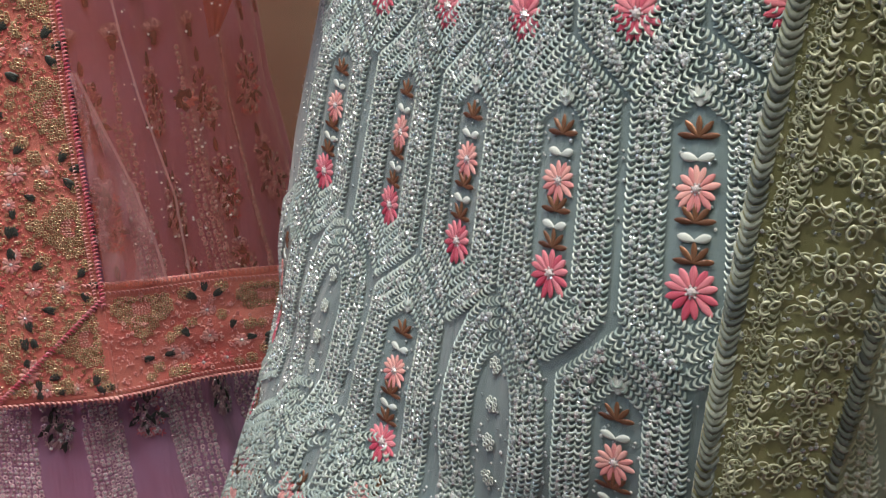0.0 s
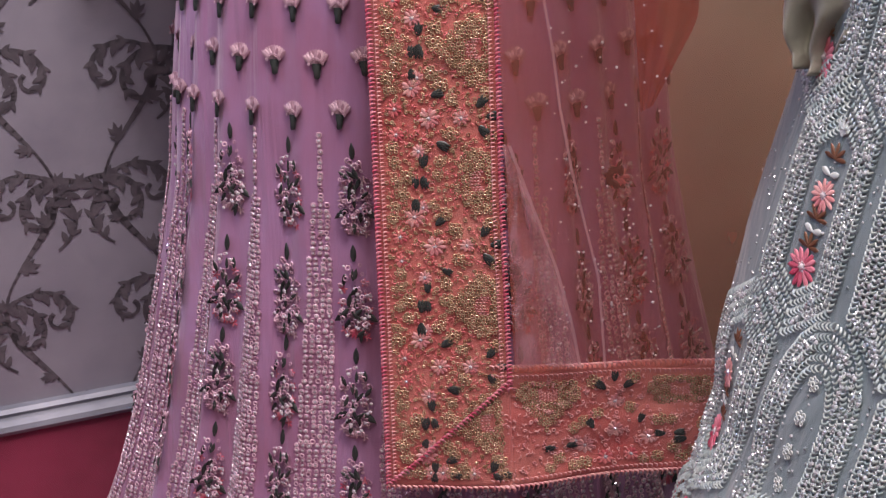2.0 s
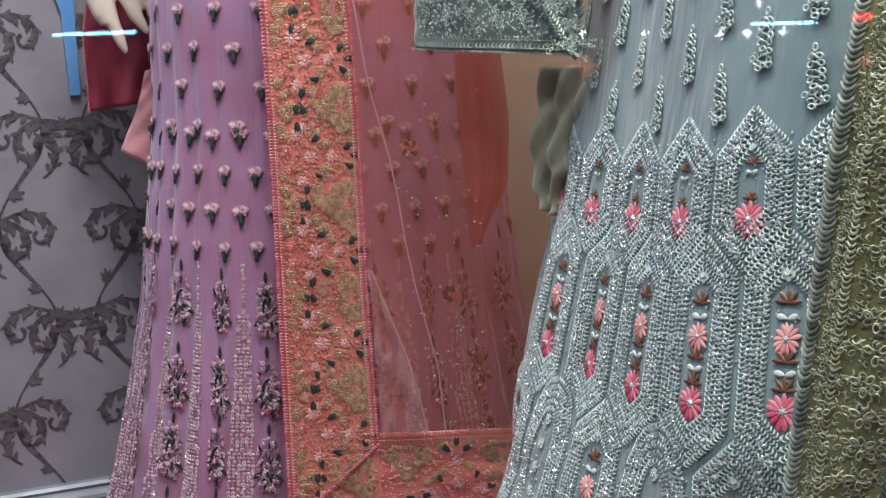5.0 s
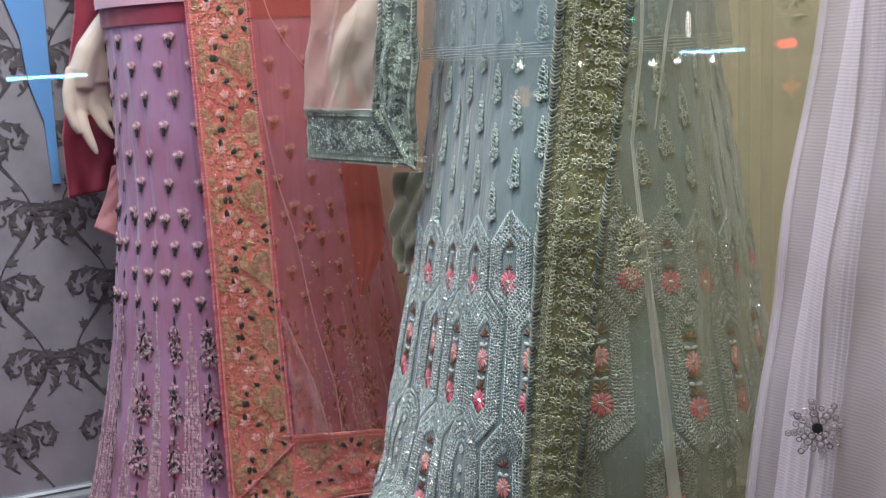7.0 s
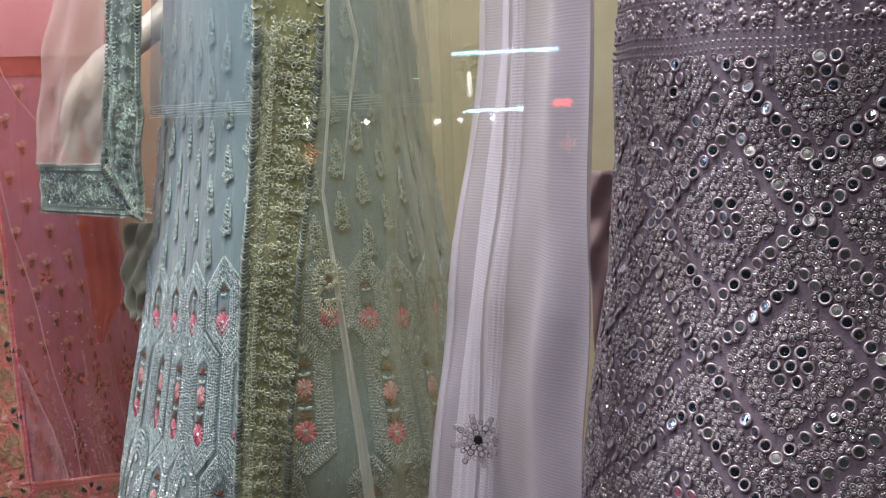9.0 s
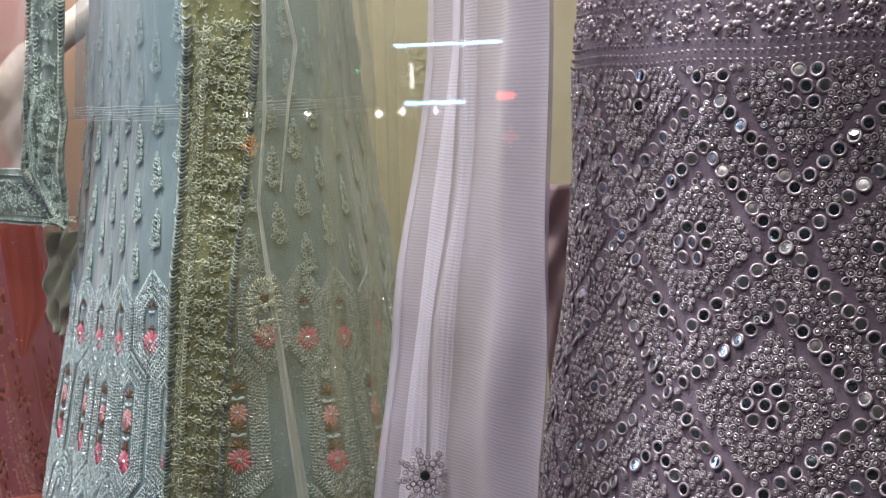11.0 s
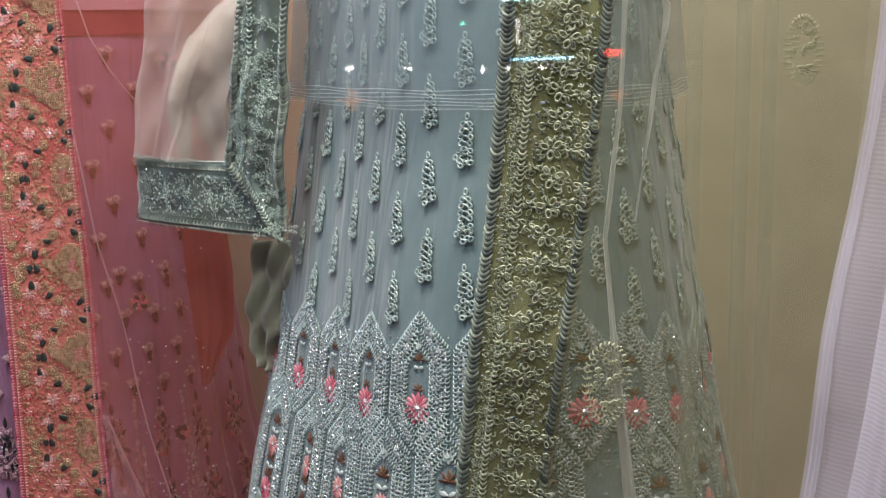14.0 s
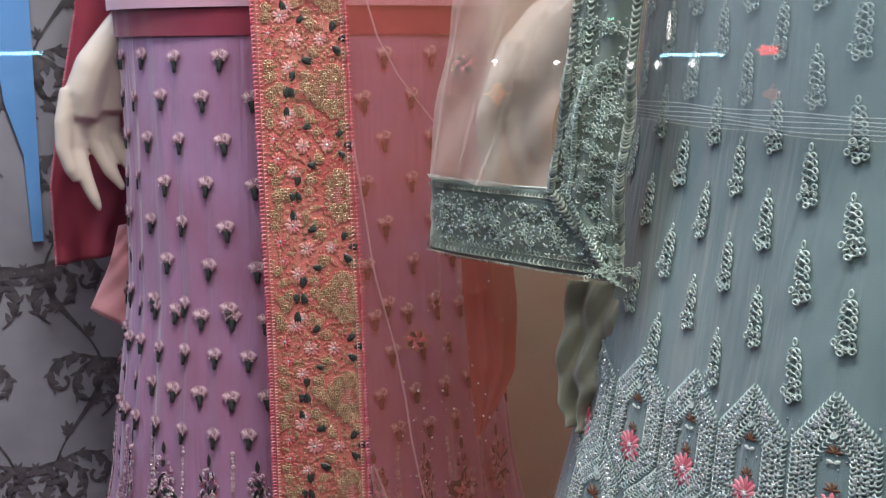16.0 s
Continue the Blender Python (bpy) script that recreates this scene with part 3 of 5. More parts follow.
# ---- lavender dress on its stand ----
LAV = Skirt((-0.125, 0.325), [(0.01, 0.36), (0.18, 0.290), (0.26, 0.263), (0.35, 0.241), (0.39, 0.232), (0.48, 0.214), (0.56, 0.206), (0.68, 0.19), (0.83, 0.188), (1.0, 0.193), (1.3, 0.14)], 0.0085, 33, deep=0.3, back=0.7)
lav = thing("embroidered_dress", (-0.125, 0.325, 0.0), "lavender satin dress with dark flower buds and beaded bands", "dress")
part("skirt", LAV.sheet("skirt", 0.01, 1.3, nth=260), LAVENDER, lav)
# The hem's shadow on the waist is put into this band's dark colour.
part("waist_band", LAV.sheet("waist_band", 0.932, 0.966, -100, 100, 90, 4, 0.004), MAGENTA, lav, "wine satin band that also holds the bodice hem's shadow")
part("bodice_hem", LAV.sheet("bodice_hem", 0.958, 1.3, -100, 100, 90, 12, 0.010), PALE_PINK, lav, "pale pink satin bodice hem")
rng = random.Random(3)


def bud(th, z, s):
    m = LAV.put(th, z, s, 0.0005, rng.uniform(-0.12, 0.12))
    b = part("flower_bud", BUD_TOP, THREAD_PALE, lav, "pale pink thread bud", m)
    part("calyx", CALYX, THREAD_DARK, b, "black-green calyx")


for k in range(7):
    z = 0.91 - 0.0395 * k
    for i in range(-6, 6):
        th = -16.3 + 15.5 * i + (9.0 if k % 2 else 0.0)
        if -88 < th < 82:
            bud(th, z + rng.uniform(-0.002, 0.002), 0.76)
for k in range(4):
    z = 0.664 - 0.038 * k
    for i in range(-8, 10):
        th = -10.3 + 10.2 * i + (5.1 if k % 2 == 0 else 0.0)
        if -88 < th < 82:
            bud(th, z + rng.uniform(-0.002, 0.002), 0.76)
for row, (z, sc) in enumerate(((0.496, 1.0), (0.413, 1.05), (0.335, 1.05), (0.255, 1.05))):
    for i in range(-5, 6):
        th = -7.6 + 15.0 * i
        if -85 < th < 80:
            dark, silver, pink, gems = SPRAYS[(i + row) % 3]
            m = LAV.put(th, z + rng.uniform(-0.004, 0.004), sc, 0.0005, rng.uniform(-0.06, 0.06))
            p = part("flower_spray", pink, THREAD_ROSE if (i + row) % 2 else THREAD_PALE, lav, "spray of rings, petals and dark leaves", m)
            part("leaves", dark, THREAD_DARK, p, "black-green leaves")
            part("rings", silver, SILVER_ROSE, p)
            part("gems", gems, CRYSTAL, p)
for i in range(-5, 6):
    th0 = -15.2 + 15.0 * i
    if not -86 < th0 < 84:
        continue
    pile, gems = Pile(), Pile()
    z = 0.535
    while z > 0.12:
        half = 0.0008 if z > 0.485 else min(0.017, 0.005 + 0.045 * (0.485 - z))
        n = max(1, int(half * 2 / 0.0046) + 1)
        for k in range(n):
            dx = (k - (n - 1) / 2) * 0.0046 + rng.uniform(-0.0006, 0.0006)
            m = LAV.put(th0, z + rng.uniform(-0.0008, 0.0008), rng.uniform(0.0020, 0.0027), 0.0012, rng.uniform(0, 3), dx=dx)
            pile.add(RING, m)
            if rng.random() < 0.85:
                gems.add(BEAD, LAV.put(th0, z, rng.uniform(0.0011, 0.0017), 0.0012, rng.random(), dx=dx))
        z -= 0.0041
    band = part("bead_band", pile.mesh("bead_band"), SILVER_ROSE, lav, "band of rose-silver rings")
    band["kind"] = "stuff"
    part("gems", gems.mesh("gems", True), CRYSTAL, band)["kind"] = "stuff"


# ---- peach net shawl with its gold-worked border ----
def rope(line, r, pitch, name, seed=0):
    """A twisted cord along a line of points (p, n, along)."""
    pile = Pile()
    for p, n, d in line:
        pile.add(STITCH, placed(p + n * r * 0.2, n, d, r, 0.75, r * 1.1))
    return pile.mesh(name)


def cloth_line(cloth, u, v0, v1, pitch, off=0.001):
    w, h = cloth.size()
    n = max(2, int(h * abs(v1 - v0) / pitch))
    out = []
    for k in range(n + 1):
        p, nn, up = cloth.basis(u, v0 + (v1 - v0) * k / n, off)
        out.append((p, nn, up))
    return out


def cloth_row(cloth, v, u0, u1, pitch, off=0.001):
    w, h = cloth.size()
    n = max(2, int(w * abs(u1 - u0) / pitch))
    out = []
    for k in range(n + 1):
        p, nn, up = cloth.basis(u0 + (u1 - u0) * k / n, v, off)
        out.append((p, nn, np.cross(up, nn)))
    return out


GOLD_ROSETTE = rosette_mesh("gold_rosette", 0.0052, 7, 1)
FLOWER_A, FLOWER_B = petals_mesh("border_flower", 0.0095, 10, 0.7, 2), petals_mesh("border_flower", 0.0075, 9, 0.75, 3)
BORDER_LEAF = fan(3, 0.0095, 0.5, 0.0, LEAF, 0.8).mesh("leaf")
GEM = gem_mesh("gem", 0.0016)


def medallion_meshes():
    """A fan-shaped medallion of gold rings that points to -x, with rose arcs in its heart."""
    r = random.Random(5)
    gold, rose = Pile(), Pile()
    step = 0.0034
    for i in range(-9, 10):
        for j in range(-9, 10):
            x, y = i * step + (step / 2 if j % 2 else 0), j * step * 0.88
            if x < 0:
                inside = abs(y) < 0.027 * (1 + x / 0.031)
            else:
                inside = abs(y) < 0.027 - x * 0.6 and x < 0.0105
            if inside and not (abs(x) < 0.0055 and abs(y) < 0.0085):
                gold.add(RING, local(x + r.uniform(-0.0005, 0.0005), y + r.uniform(-0.0005, 0.0005), r.uniform(0.0016, 0.0022), r.random(), 0.0006))
    for q in (0.0025, 0.0, -0.0028):
        for k in range(7):
            a = (k - 3) * 0.3
            rose.add(STITCH, local(q + 0.006 - 0.0085 * math.cos(a) , 0.0085 * math.sin(a), 0.0011, -a, 0.0006, 0.0017))
    return gold.mesh("medallion"), rose.mesh("arcs")


MEDALLION, ARCS = medallion_meshes()
shawl = thing("dupatta", (-0.09, 0.095, 0.0), "peach net dupatta with coral and gold embroidered border", "dupatta")
STRIP = Cloth([(-0.142, 0.095, 1.3), (-0.140, 0.095, 0.963), (-0.134, 0.095, 0.7), (-0.1325, 0.094, 0.49), (-0.131, 0.09, 0.273)], [(-0.06, 0.095, 1.3), (-0.057, 0.095, 0.963), (-0.048, 0.095, 0.7), (-0.044, 0.094, 0.49), (-0.036, 0.09, 0.273)], fine=0.0012)
HEM = Cloth([(-0.052, 0.0935, 0.372), (-0.052, 0.0935, 0.2725)], [(0.21, 0.125, 0.372), (0.21, 0.125, 0.294)], ripple=0.003, waves=2.0, fine=0.001)
strip = part("border", STRIP.sheet("border", 30, 160, 0.0015), PINK_BORDER, shawl, "coral border worked with gold and flowers")
hem = part("hem_border", HEM.sheet("hem_border", 60, 20, 0.0015), PINK_BORDER, shawl, "coral hem border turned at the corner")
for u in (0.0, 0.055, 0.94, 1.0):
    cord = part("cord", rope(cloth_line(STRIP, u, 0.0, 0.905 if u > 0.9 else 0.999, 0.0036), 0.0026 if u in (0, 1.0) else 0.0018, 0.004, "cord"), THREAD_BLUSH if 0 < u < 1 else THREAD_ROSE, strip, "twisted rose cord edging")
for v, r in ((0.0, 0.0026), (0.07, 0.0018), (0.985, 0.0028), (0.93, 0.0018)):
    part("cord", rope(cloth_row(HEM, v, 0, 1, 0.0036), r, 0.004, "cord"), THREAD_BLUSH, hem, "twisted rose cord edging")
part("cord", rope(cloth_row(STRIP, 0.998, 0, 1, 0.0036), 0.0026, 0.004, "cord"), THREAD_BLUSH, strip)
corner = []
for k in range(38):
    f = k / 37
    p, n, up = STRIP.basis(0.02 + 0.98 * f, 0.995 - 0.0985 * f * 0.98, 0.0012)
    corner.append((p, n, np.array([0.7, 0, 0.7])))
part("cord", rope(corner, 0.0026, 0.004, "cord"), THREAD_ROSE, strip, "slanting cord across the corner")

LEAVES = ((0.32, 0.06, 0.0), (0.32, 0.145, 3.14), (0.47, 0.35, -1.1), (0.83, 0.435, -0.6), (0.90, 0.505, -1.57), (0.84, 0.575, -2.5), (0.50, 0.70, -2.0), (0.38, 0.90, 0.0), (0.38, 0.965, 3.14))
FLOWERS = ((0.30, 0.29, 1, 0), (0.17, 0.45, 0, 1), (0.45, 0.52, 1, 0), (0.70, 0.515, 1, 1), (0.19, 0.645, 0, 1), (0.35, 0.775, 1, 1), (0.36, 0.215, 1, 1))
CURLS = ((0.62, 0.385), (0.92, 0.335), (0.63, 0.63), (0.93, 0.655), (0.47, 0.19), (0.52, 0.84), (0.16, 0.86), (0.15, 0.74), (0.13, 0.20), (0.14, 0.30), (0.24, 0.97), (0.52, 0.95), (0.20, 0.10), (0.55, 0.27), (0.15, 0.02))


def border_repeat(put, host, rnd, only=None):
    """One repeat of the border's pattern; put(u, w, s, turn) gives the place on the cloth."""
    for u, w, turn in LEAVES:
        part("leaf", BORDER_LEAF, THREAD_DARK, host, "", put(u, w, rnd.uniform(0.85, 1.1), turn + rnd.uniform(-0.25, 0.25)))
    for u, w, pale, small in FLOWERS:
        f = part("border_flower", FLOWER_B if small else FLOWER_A, THREAD_BLUSH if pale else THREAD_CORAL, host, "", put(u + rnd.uniform(-0.015, 0.015), w, rnd.uniform(0.68, 0.85), rnd.random()))
        part("gem", GEM, CRYSTAL, f)
    for u, w in CURLS:
        part("gold_rosette", GOLD_ROSETTE, GOLD, host, "", put(u + rnd.uniform(-0.02, 0.02), w + rnd.uniform(-0.012, 0.012), rnd.uniform(0.8, 1.1), rnd.random() * 3))
    g = part("medallion", MEDALLION, GOLD, host, "fan of gold rings", put(0.82, 0.0, 0.95, rnd.uniform(-0.05, 0.05)))
    part("arcs", ARCS, THREAD_BLUSH, g, "rose thread arcs")


_, strip_len = STRIP.size()
for k in range(8):
    zc = 0.975 - 0.0925 * k

    def put(u, w, s, turn, zc=zc):
        z = zc - w * 0.0925
        v = float(np.interp(-z, [-1.3, -0.963, -0.7, -0.49, -0.273], [0, 0.25, 0.5, 0.75, 1.0]))
        return STRIP.put(min(0.97, u), min(0.985, v), s, 0.0006, turn)

    border_repeat(put, strip, rng)
for k in range(3):
    def put(u, w, s, turn, k=k):
        return HEM.put(min(0.98, (k + 0.42 + w * 0.0 + w) * 0.0925 / 0.25), 1.0 - u * 0.93, s, 0.0006, turn + math.pi / 2)

    if k < 2:
        border_repeat(put, hem, rng)
# ground stitches between the motifs
fill = Pile()
for k in range(3200):
    u, v = rng.uniform(0.06, 0.93), rng.uniform(0.22, 0.99)
    fill.add(STITCH, STRIP.put(u, v, rng.uniform(0.0009, 0.0016), 0.0004, rng.uniform(0, 6)))
part("ground_stitches", fill.mesh("ground_stitches"), THREAD_CORAL, strip, "coral ground stitches")["kind"] = "stuff"
fill = Pile()
for k in range(2800):
    u, v = rng.uniform(0.08, 0.92), rng.uniform(0.22, 0.99)
    fill.add(RING, STRIP.put(u, v, rng.uniform(0.0010, 0.0017), 0.0008, rng.uniform(0, 6)))
part("gold_rings", fill.mesh("gold_rings"), GOLD, strip, "scattered small gold rings")["kind"] = "stuff"
fill = Pile()
for k in range(900):
    fill.add(STITCH, HEM.put(rng.uniform(0.02, 0.98), rng.uniform(0.1, 0.9), rng.uniform(0.0009, 0.0018), 0.0004, rng.uniform(0, 6)))
for k in range(260):
    fill.add(RING, HEM.put(rng.uniform(0.02, 0.98), rng.uniform(0.12, 0.9), rng.uniform(0.0012, 0.002), 0.0006, 0))
part("ground_stitches", fill.mesh("ground_stitches"), THREAD_BLUSH, hem, "blush ground stitches")["kind"] = "stuff"

NET = Cloth([(-0.058, 0.094, 1.3), (-0.057, 0.094, 0.963), (-0.047, 0.094, 0.66), (-0.036, 0.091, 0.37)], [(0.26, 0.11, 1.3), (0.25, 0.11, 0.963), (0.24, 0.12, 0.66), (0.21, 0.126, 0.37)], ripple=0.006, waves=2.5)
part("net", NET.sheet("net", 70, 70), PEACH_NET, shawl, "sheer peach net")
FOLD = Cloth([(-0.0405, 0.090, 0.540), (-0.039, 0.089, 0.492), (-0.037, 0.088, 0.451), (-0.035, 0.088, 0.414), (-0.034, 0.0875, 0.376)], [(-0.039, 0.088, 0.540), (-0.022, 0.086, 0.494), (-0.006, 0.086, 0.451), (0.004, 0.086, 0.414), (0.0115, 0.086, 0.376)], ripple=0.003, waves=1.4, fine=0.003)
part("net_fold", FOLD.sheet("net_fold", 24, 60), BLUSH_NET, shawl, "pale folded layer of net")
SELVEDGE = netting("blush_selvedge", (0.80, 0.55, 0.58), 0.42)


def selvedge(pts, width):
    """A thin turned edge of the net along a line of (x, z)."""
    left = [(x, 0.0852, z) for x, z in pts]
    right = [(x + width, 0.0848, z) for x, z in pts]
    part("net_selvedge", Cloth(left, right).sheet("net_selvedge", 3, 60), SELVEDGE, shawl, "thin pale turned edge of the net")


selvedge([(-0.0395, 0.540), (-0.0225, 0.494), (-0.0065, 0.451), (0.0035, 0.414), (0.011, 0.376)], 0.0022)
selvedge([(-0.053, 0.84), (-0.036, 0.72), (-0.018, 0.650), (-0.010, 0.605), (-0.005, 0.567), (0.004, 0.520), (0.014, 0.480), (0.023, 0.445), (0.029, 0.376)], 0.0018)
selvedge([(-0.056, 1.05), (-0.040, 0.965), (-0.030, 0.930), (-0.012, 0.896), (0.018, 0.856)], 0.0018)
spark = Pile()
for k in range(140):
    u, v = 0.1 + 0.34 * rng.random(), 0.55 + 0.44 * math.sqrt(rng.random())
    spark.add(BEAD, NET.put(u, v, rng.uniform(0.0006, 0.0013), 0.001, rng.random() * 3))
part("sequins", spark.mesh("sequins", True), CRYSTAL, shawl, "tiny clear sequins on the net")["kind"] = "stuff"
FLAP = Cloth([(0.040, 0.15, 0.80), (0.042, 0.15, 0.70), (0.048, 0.15, 0.62), (0.054, 0.15, 0.549)], [(0.085, 0.15, 0.76), (0.094, 0.15, 0.68), (0.092, 0.15, 0.615), (0.062, 0.15, 0.553)], ripple=0.003)
part("net_layer", FLAP.sheet("net_layer", 12, 20), RUST, shawl, "darker rust layer of folded net")
for p, dark_only in (((0.0, 0.108, 0.655), False), ((0.036, 0.110, 0.512), True), ((0.045, 0.104, 0.905), False)):
    n, up = (0, -1, 0), (0, 0, 1)
    f = part("net_flower", FLOWER_A, THREAD_BLUSH, shawl, "small flower worked on the net", placed(np.array(p) - (0, 0.002, 0), n, up, 0.9, 0.3))
    for k in range(5 if dark_only else 8):
        part("leaf", BORDER_LEAF, THREAD_DARK if k % 2 or dark_only else THREAD_ROSE, f, "", local(0.004 * math.cos(k * 0.9), 0.004 * math.sin(k * 0.9), 0.9, k * 0.85, 0.001))
    if not dark_only:
        for k in range(7):
            part("gold_rosette", GOLD_ROSETTE, GOLD, f, "", local(0.012 * math.cos(k * 0.9), 0.009 * math.sin(k * 0.9), 0.7, k, 0.0008))

# ---- the mannequin's hand in its wine sleeve ----


def hand_mesh(flip=1.0):
    bm = bmesh.new()
    y = 0.0
    tube(bm, [(0.09, y + 0.03, 0.17, 0.022), (0.055, y + 0.015, 0.115, 0.019), (0.024, y + 0.004, 0.075, 0.020), (0.004, y, 0.045, 0.023), (-0.008, y, 0.018, 0.023), (-0.010, y, -0.008, 0.017)], 14)
    tube(bm, [(0.012, y, 0.06, 0.02), (0.016, y + 0.012, 0.03, 0.024), (0.014, y + 0.014, 0.0, 0.021)], 14)
    tube(bm, [(-0.022, y - 0.006, 0.022, 0.0125), (-0.030, y - 0.012, -0.012, 0.0105), (-0.031, y - 0.013, -0.040, 0.0092), (-0.025, y - 0.012, -0.062, 0.0072), (-0.021, y - 0.010, -0.074, 0.0035)])
    tube(bm, [(-0.018, y, 0.0, 0.0125), (-0.022, y, -0.040, 0.0105), (-0.014, y - 0.002, -0.070, 0.0088), (-0.004, y - 0.003, -0.094, 0.0062), (0.001, y - 0.003, -0.106, 0.003)])
    tube(bm, [(0.0, y + 0.006, -0.004, 0.012), (-0.002, y + 0.006, -0.035, 0.0105), (0.012, y + 0.004, -0.064, 0.0085), (0.026, y + 0.002, -0.084, 0.0035)])
    tube(bm, [(0.014, y + 0.012, 0.0, 0.011), (0.014, y + 0.012, -0.026, 0.0095), (0.024, y + 0.010, -0.050, 0.0075), (0.033, y + 0.008, -0.066, 0.003)])
    me = bpy.data.meshes.new("mannequin_hand")
    bm.to_mesh(me)
    bm.free()
    return smooth(me)


def hand(m, label):
    ob = tagged(part("mannequin_hand", hand_mesh(), SKIN, m=m), label, "mannequin hand")
    rm = ob.modifiers.new("fuse", "REMESH")
    rm.mode, rm.voxel_size, rm.use_smooth_shade = "VOXEL", 0.0022, True
    sm = ob.modifiers.new("soften", "SMOOTH")
    sm.iterations = 6
    return ob


hand(pose(-0.345, 0.30, 0.856, 0, 0, 0), "glossy cream mannequin hand hanging beside the lavender dress")
sleeve = thing("jacket_sleeve", (-0.37, 0.345, 0.0), "wine satin jacket sleeve hanging behind the hand", "sleeve")
SL = Cloth([(-0.36, 0.345, 1.15), (-0.375, 0.345, 0.96), (-0.398, 0.345, 0.852), (-0.412, 0.345, 0.772), (-0.411, 0.345, 0.683)], [(-0.29, 0.37, 1.15), (-0.30, 0.37, 0.96), (-0.31, 0.37, 0.852), (-0.325, 0.37, 0.772), (-0.345, 0.365, 0.692)], ripple=0.004, waves=1.6, fine=0.002)
part("cloth", SL.sheet("cloth", 30, 60, 0.0015), MAGENTA, sleeve)
part("cord", rope(cloth_line(SL, 0.0, 0.0, 1.0, 0.0034), 0.0018, 0.004, "cord"), THREAD_ROSE, sleeve, "rose cord edging")
CF = Cloth([(-0.334, 0.325, 0.73), (-0.345, 0.325, 0.69), (-0.370, 0.325, 0.638)], [(-0.298, 0.33, 0.74), (-0.298, 0.33, 0.69), (-0.298, 0.33, 0.600)], bulge=0.006, fine=0.002)
part("lining", CF.sheet("lining", 20, 20, 0.0012), ROSE_SATIN, sleeve, "rose satin turned lining")

# ---- blue panel at the edge of the papered wall ----
bp = bmesh.new()
prof = [(0.0, 1.15), (0.0, 0.70), (-0.012, 0.70), (-0.016, 0.80), (-0.034, 0.86), (-0.040, 0.93), (-0.062, 1.0), (-0.066, 1.15)]
front = [bp.verts.new((x, -0.004, z)) for x, z in prof]
backs = [bp.verts.new((x, 0.0, z)) for x, z in prof]
bp.faces.new(list(reversed(front)))
for a in range(len(prof)):
    b = (a + 1) % len(prof)
    bp.faces.new((front[a], front[b], backs[b], backs[a]))
bmesh.ops.recalc_face_normals(bp, faces=bp.faces[:])
tagged(part("blue_panel", bp, BLUE_PANEL, m=WALL @ Matrix.Translation((0.0, -0.002, 0))), "pale blue plastic panel fixed on the papered wall", "panel")

# ---- teal dress ----
TEA = Skirt((0.360, -0.060), [(0.01, 0.40), (0.28, 0.296), (0.39, 0.254), (0.42, 0.25), (0.477, 0.235), (0.538, 0.222), (0.6, 0.208), (0.683, 0.194), (0.73, 0.186), (0.87, 0.164), (1.3, 0.13)], 0.0020, 22, back=1.0,
            section=[(-180, -180, 1.0), (-110, -138, 1.10), (-88, -112, 1.16), (-72, -90, 0.97), (-56, -66, 0.885), (-41, -44.4, 0.98), (-26.7, -27.8, 1.167), (-11.4, -14.6, 1.345), (0, -4, 1.48), (12, 5, 1.50), (28.6, 15.5, 1.45), (44.4, 27, 1.30), (60, 50, 0.98), (80, 90, 0.92), (110, 120, 1.0), (180, 180, 1.0)],
            lift=[(-80, -0.018), (-56, -0.012), (-41, -0.007), (-26.7, 0.002), (-11.4, 0.014), (4, 0.022), (28, 0.010), (60, -0.008)],
            calm=[(0.0, 0.0), (0.25, 0.1), (0.34, 0.36), (0.40, 0.62), (0.44, 0.82), (0.5, 1.0), (1.3, 1.0)])
tea = thing("embroidered_dress", (0.36, -0.06, 0.0), "teal dress with chain-stitched hexagons and rose flowers", "dress")
part("skirt", TEA.sheet("skirt", 0.01, 1.3, nth=220), TEAL, tea)


def chain(path, step, s, pile, off=0.0008, sy=None):
    """Chain stitches along a path of (th, z) on the teal dress."""
    pts = [TEA.at(th, z, off) for th, z in path]
    for a in range(len(path) - 1):
        (t0, z0), (t1, z1) = path[a], path[a + 1]
        n = max(1, int(round(np.linalg.norm(pts[a + 1] - pts[a]) / step)))
        for k in range(n):
            f = (k + 0.5) / n
            p, nn, up = TEA.basis(t0 + (t1 - t0) * f, z0 + (z1 - z0) * f, off)
            d = pts[a + 1] - pts[a]
            if d[2] > 0:
                d = -d
            pile.add(STITCH, placed(p, nn, -d, s * rng.uniform(0.92, 1.08), math.pi + rng.uniform(-0.1, 0.1), sy or s, s))


def hexagon(c, zt, zb, w, slope):
    return [(c, zt), (c + w, zt - slope), (c + w, zb + slope), (c, zb), (c - w, zb + slope), (c - w, zt - slope), (c, zt)]


DASH = petals_mesh("flower", 0.0088, 13, 0.5, 7)
PAIR = fan(2, 0.0062, 2.6, 0.0, PETAL, 0.9)
PAIR_MESH = PAIR.mesh("pair")
BRONZE = fan(5, 0.0075, 2.9, 0.0, PETAL, 0.5).mesh("bronze_sprig")
TIP = fan(4, 0.0085, 1.2, 0.0, LEAF, 0.5).mesh("tip")


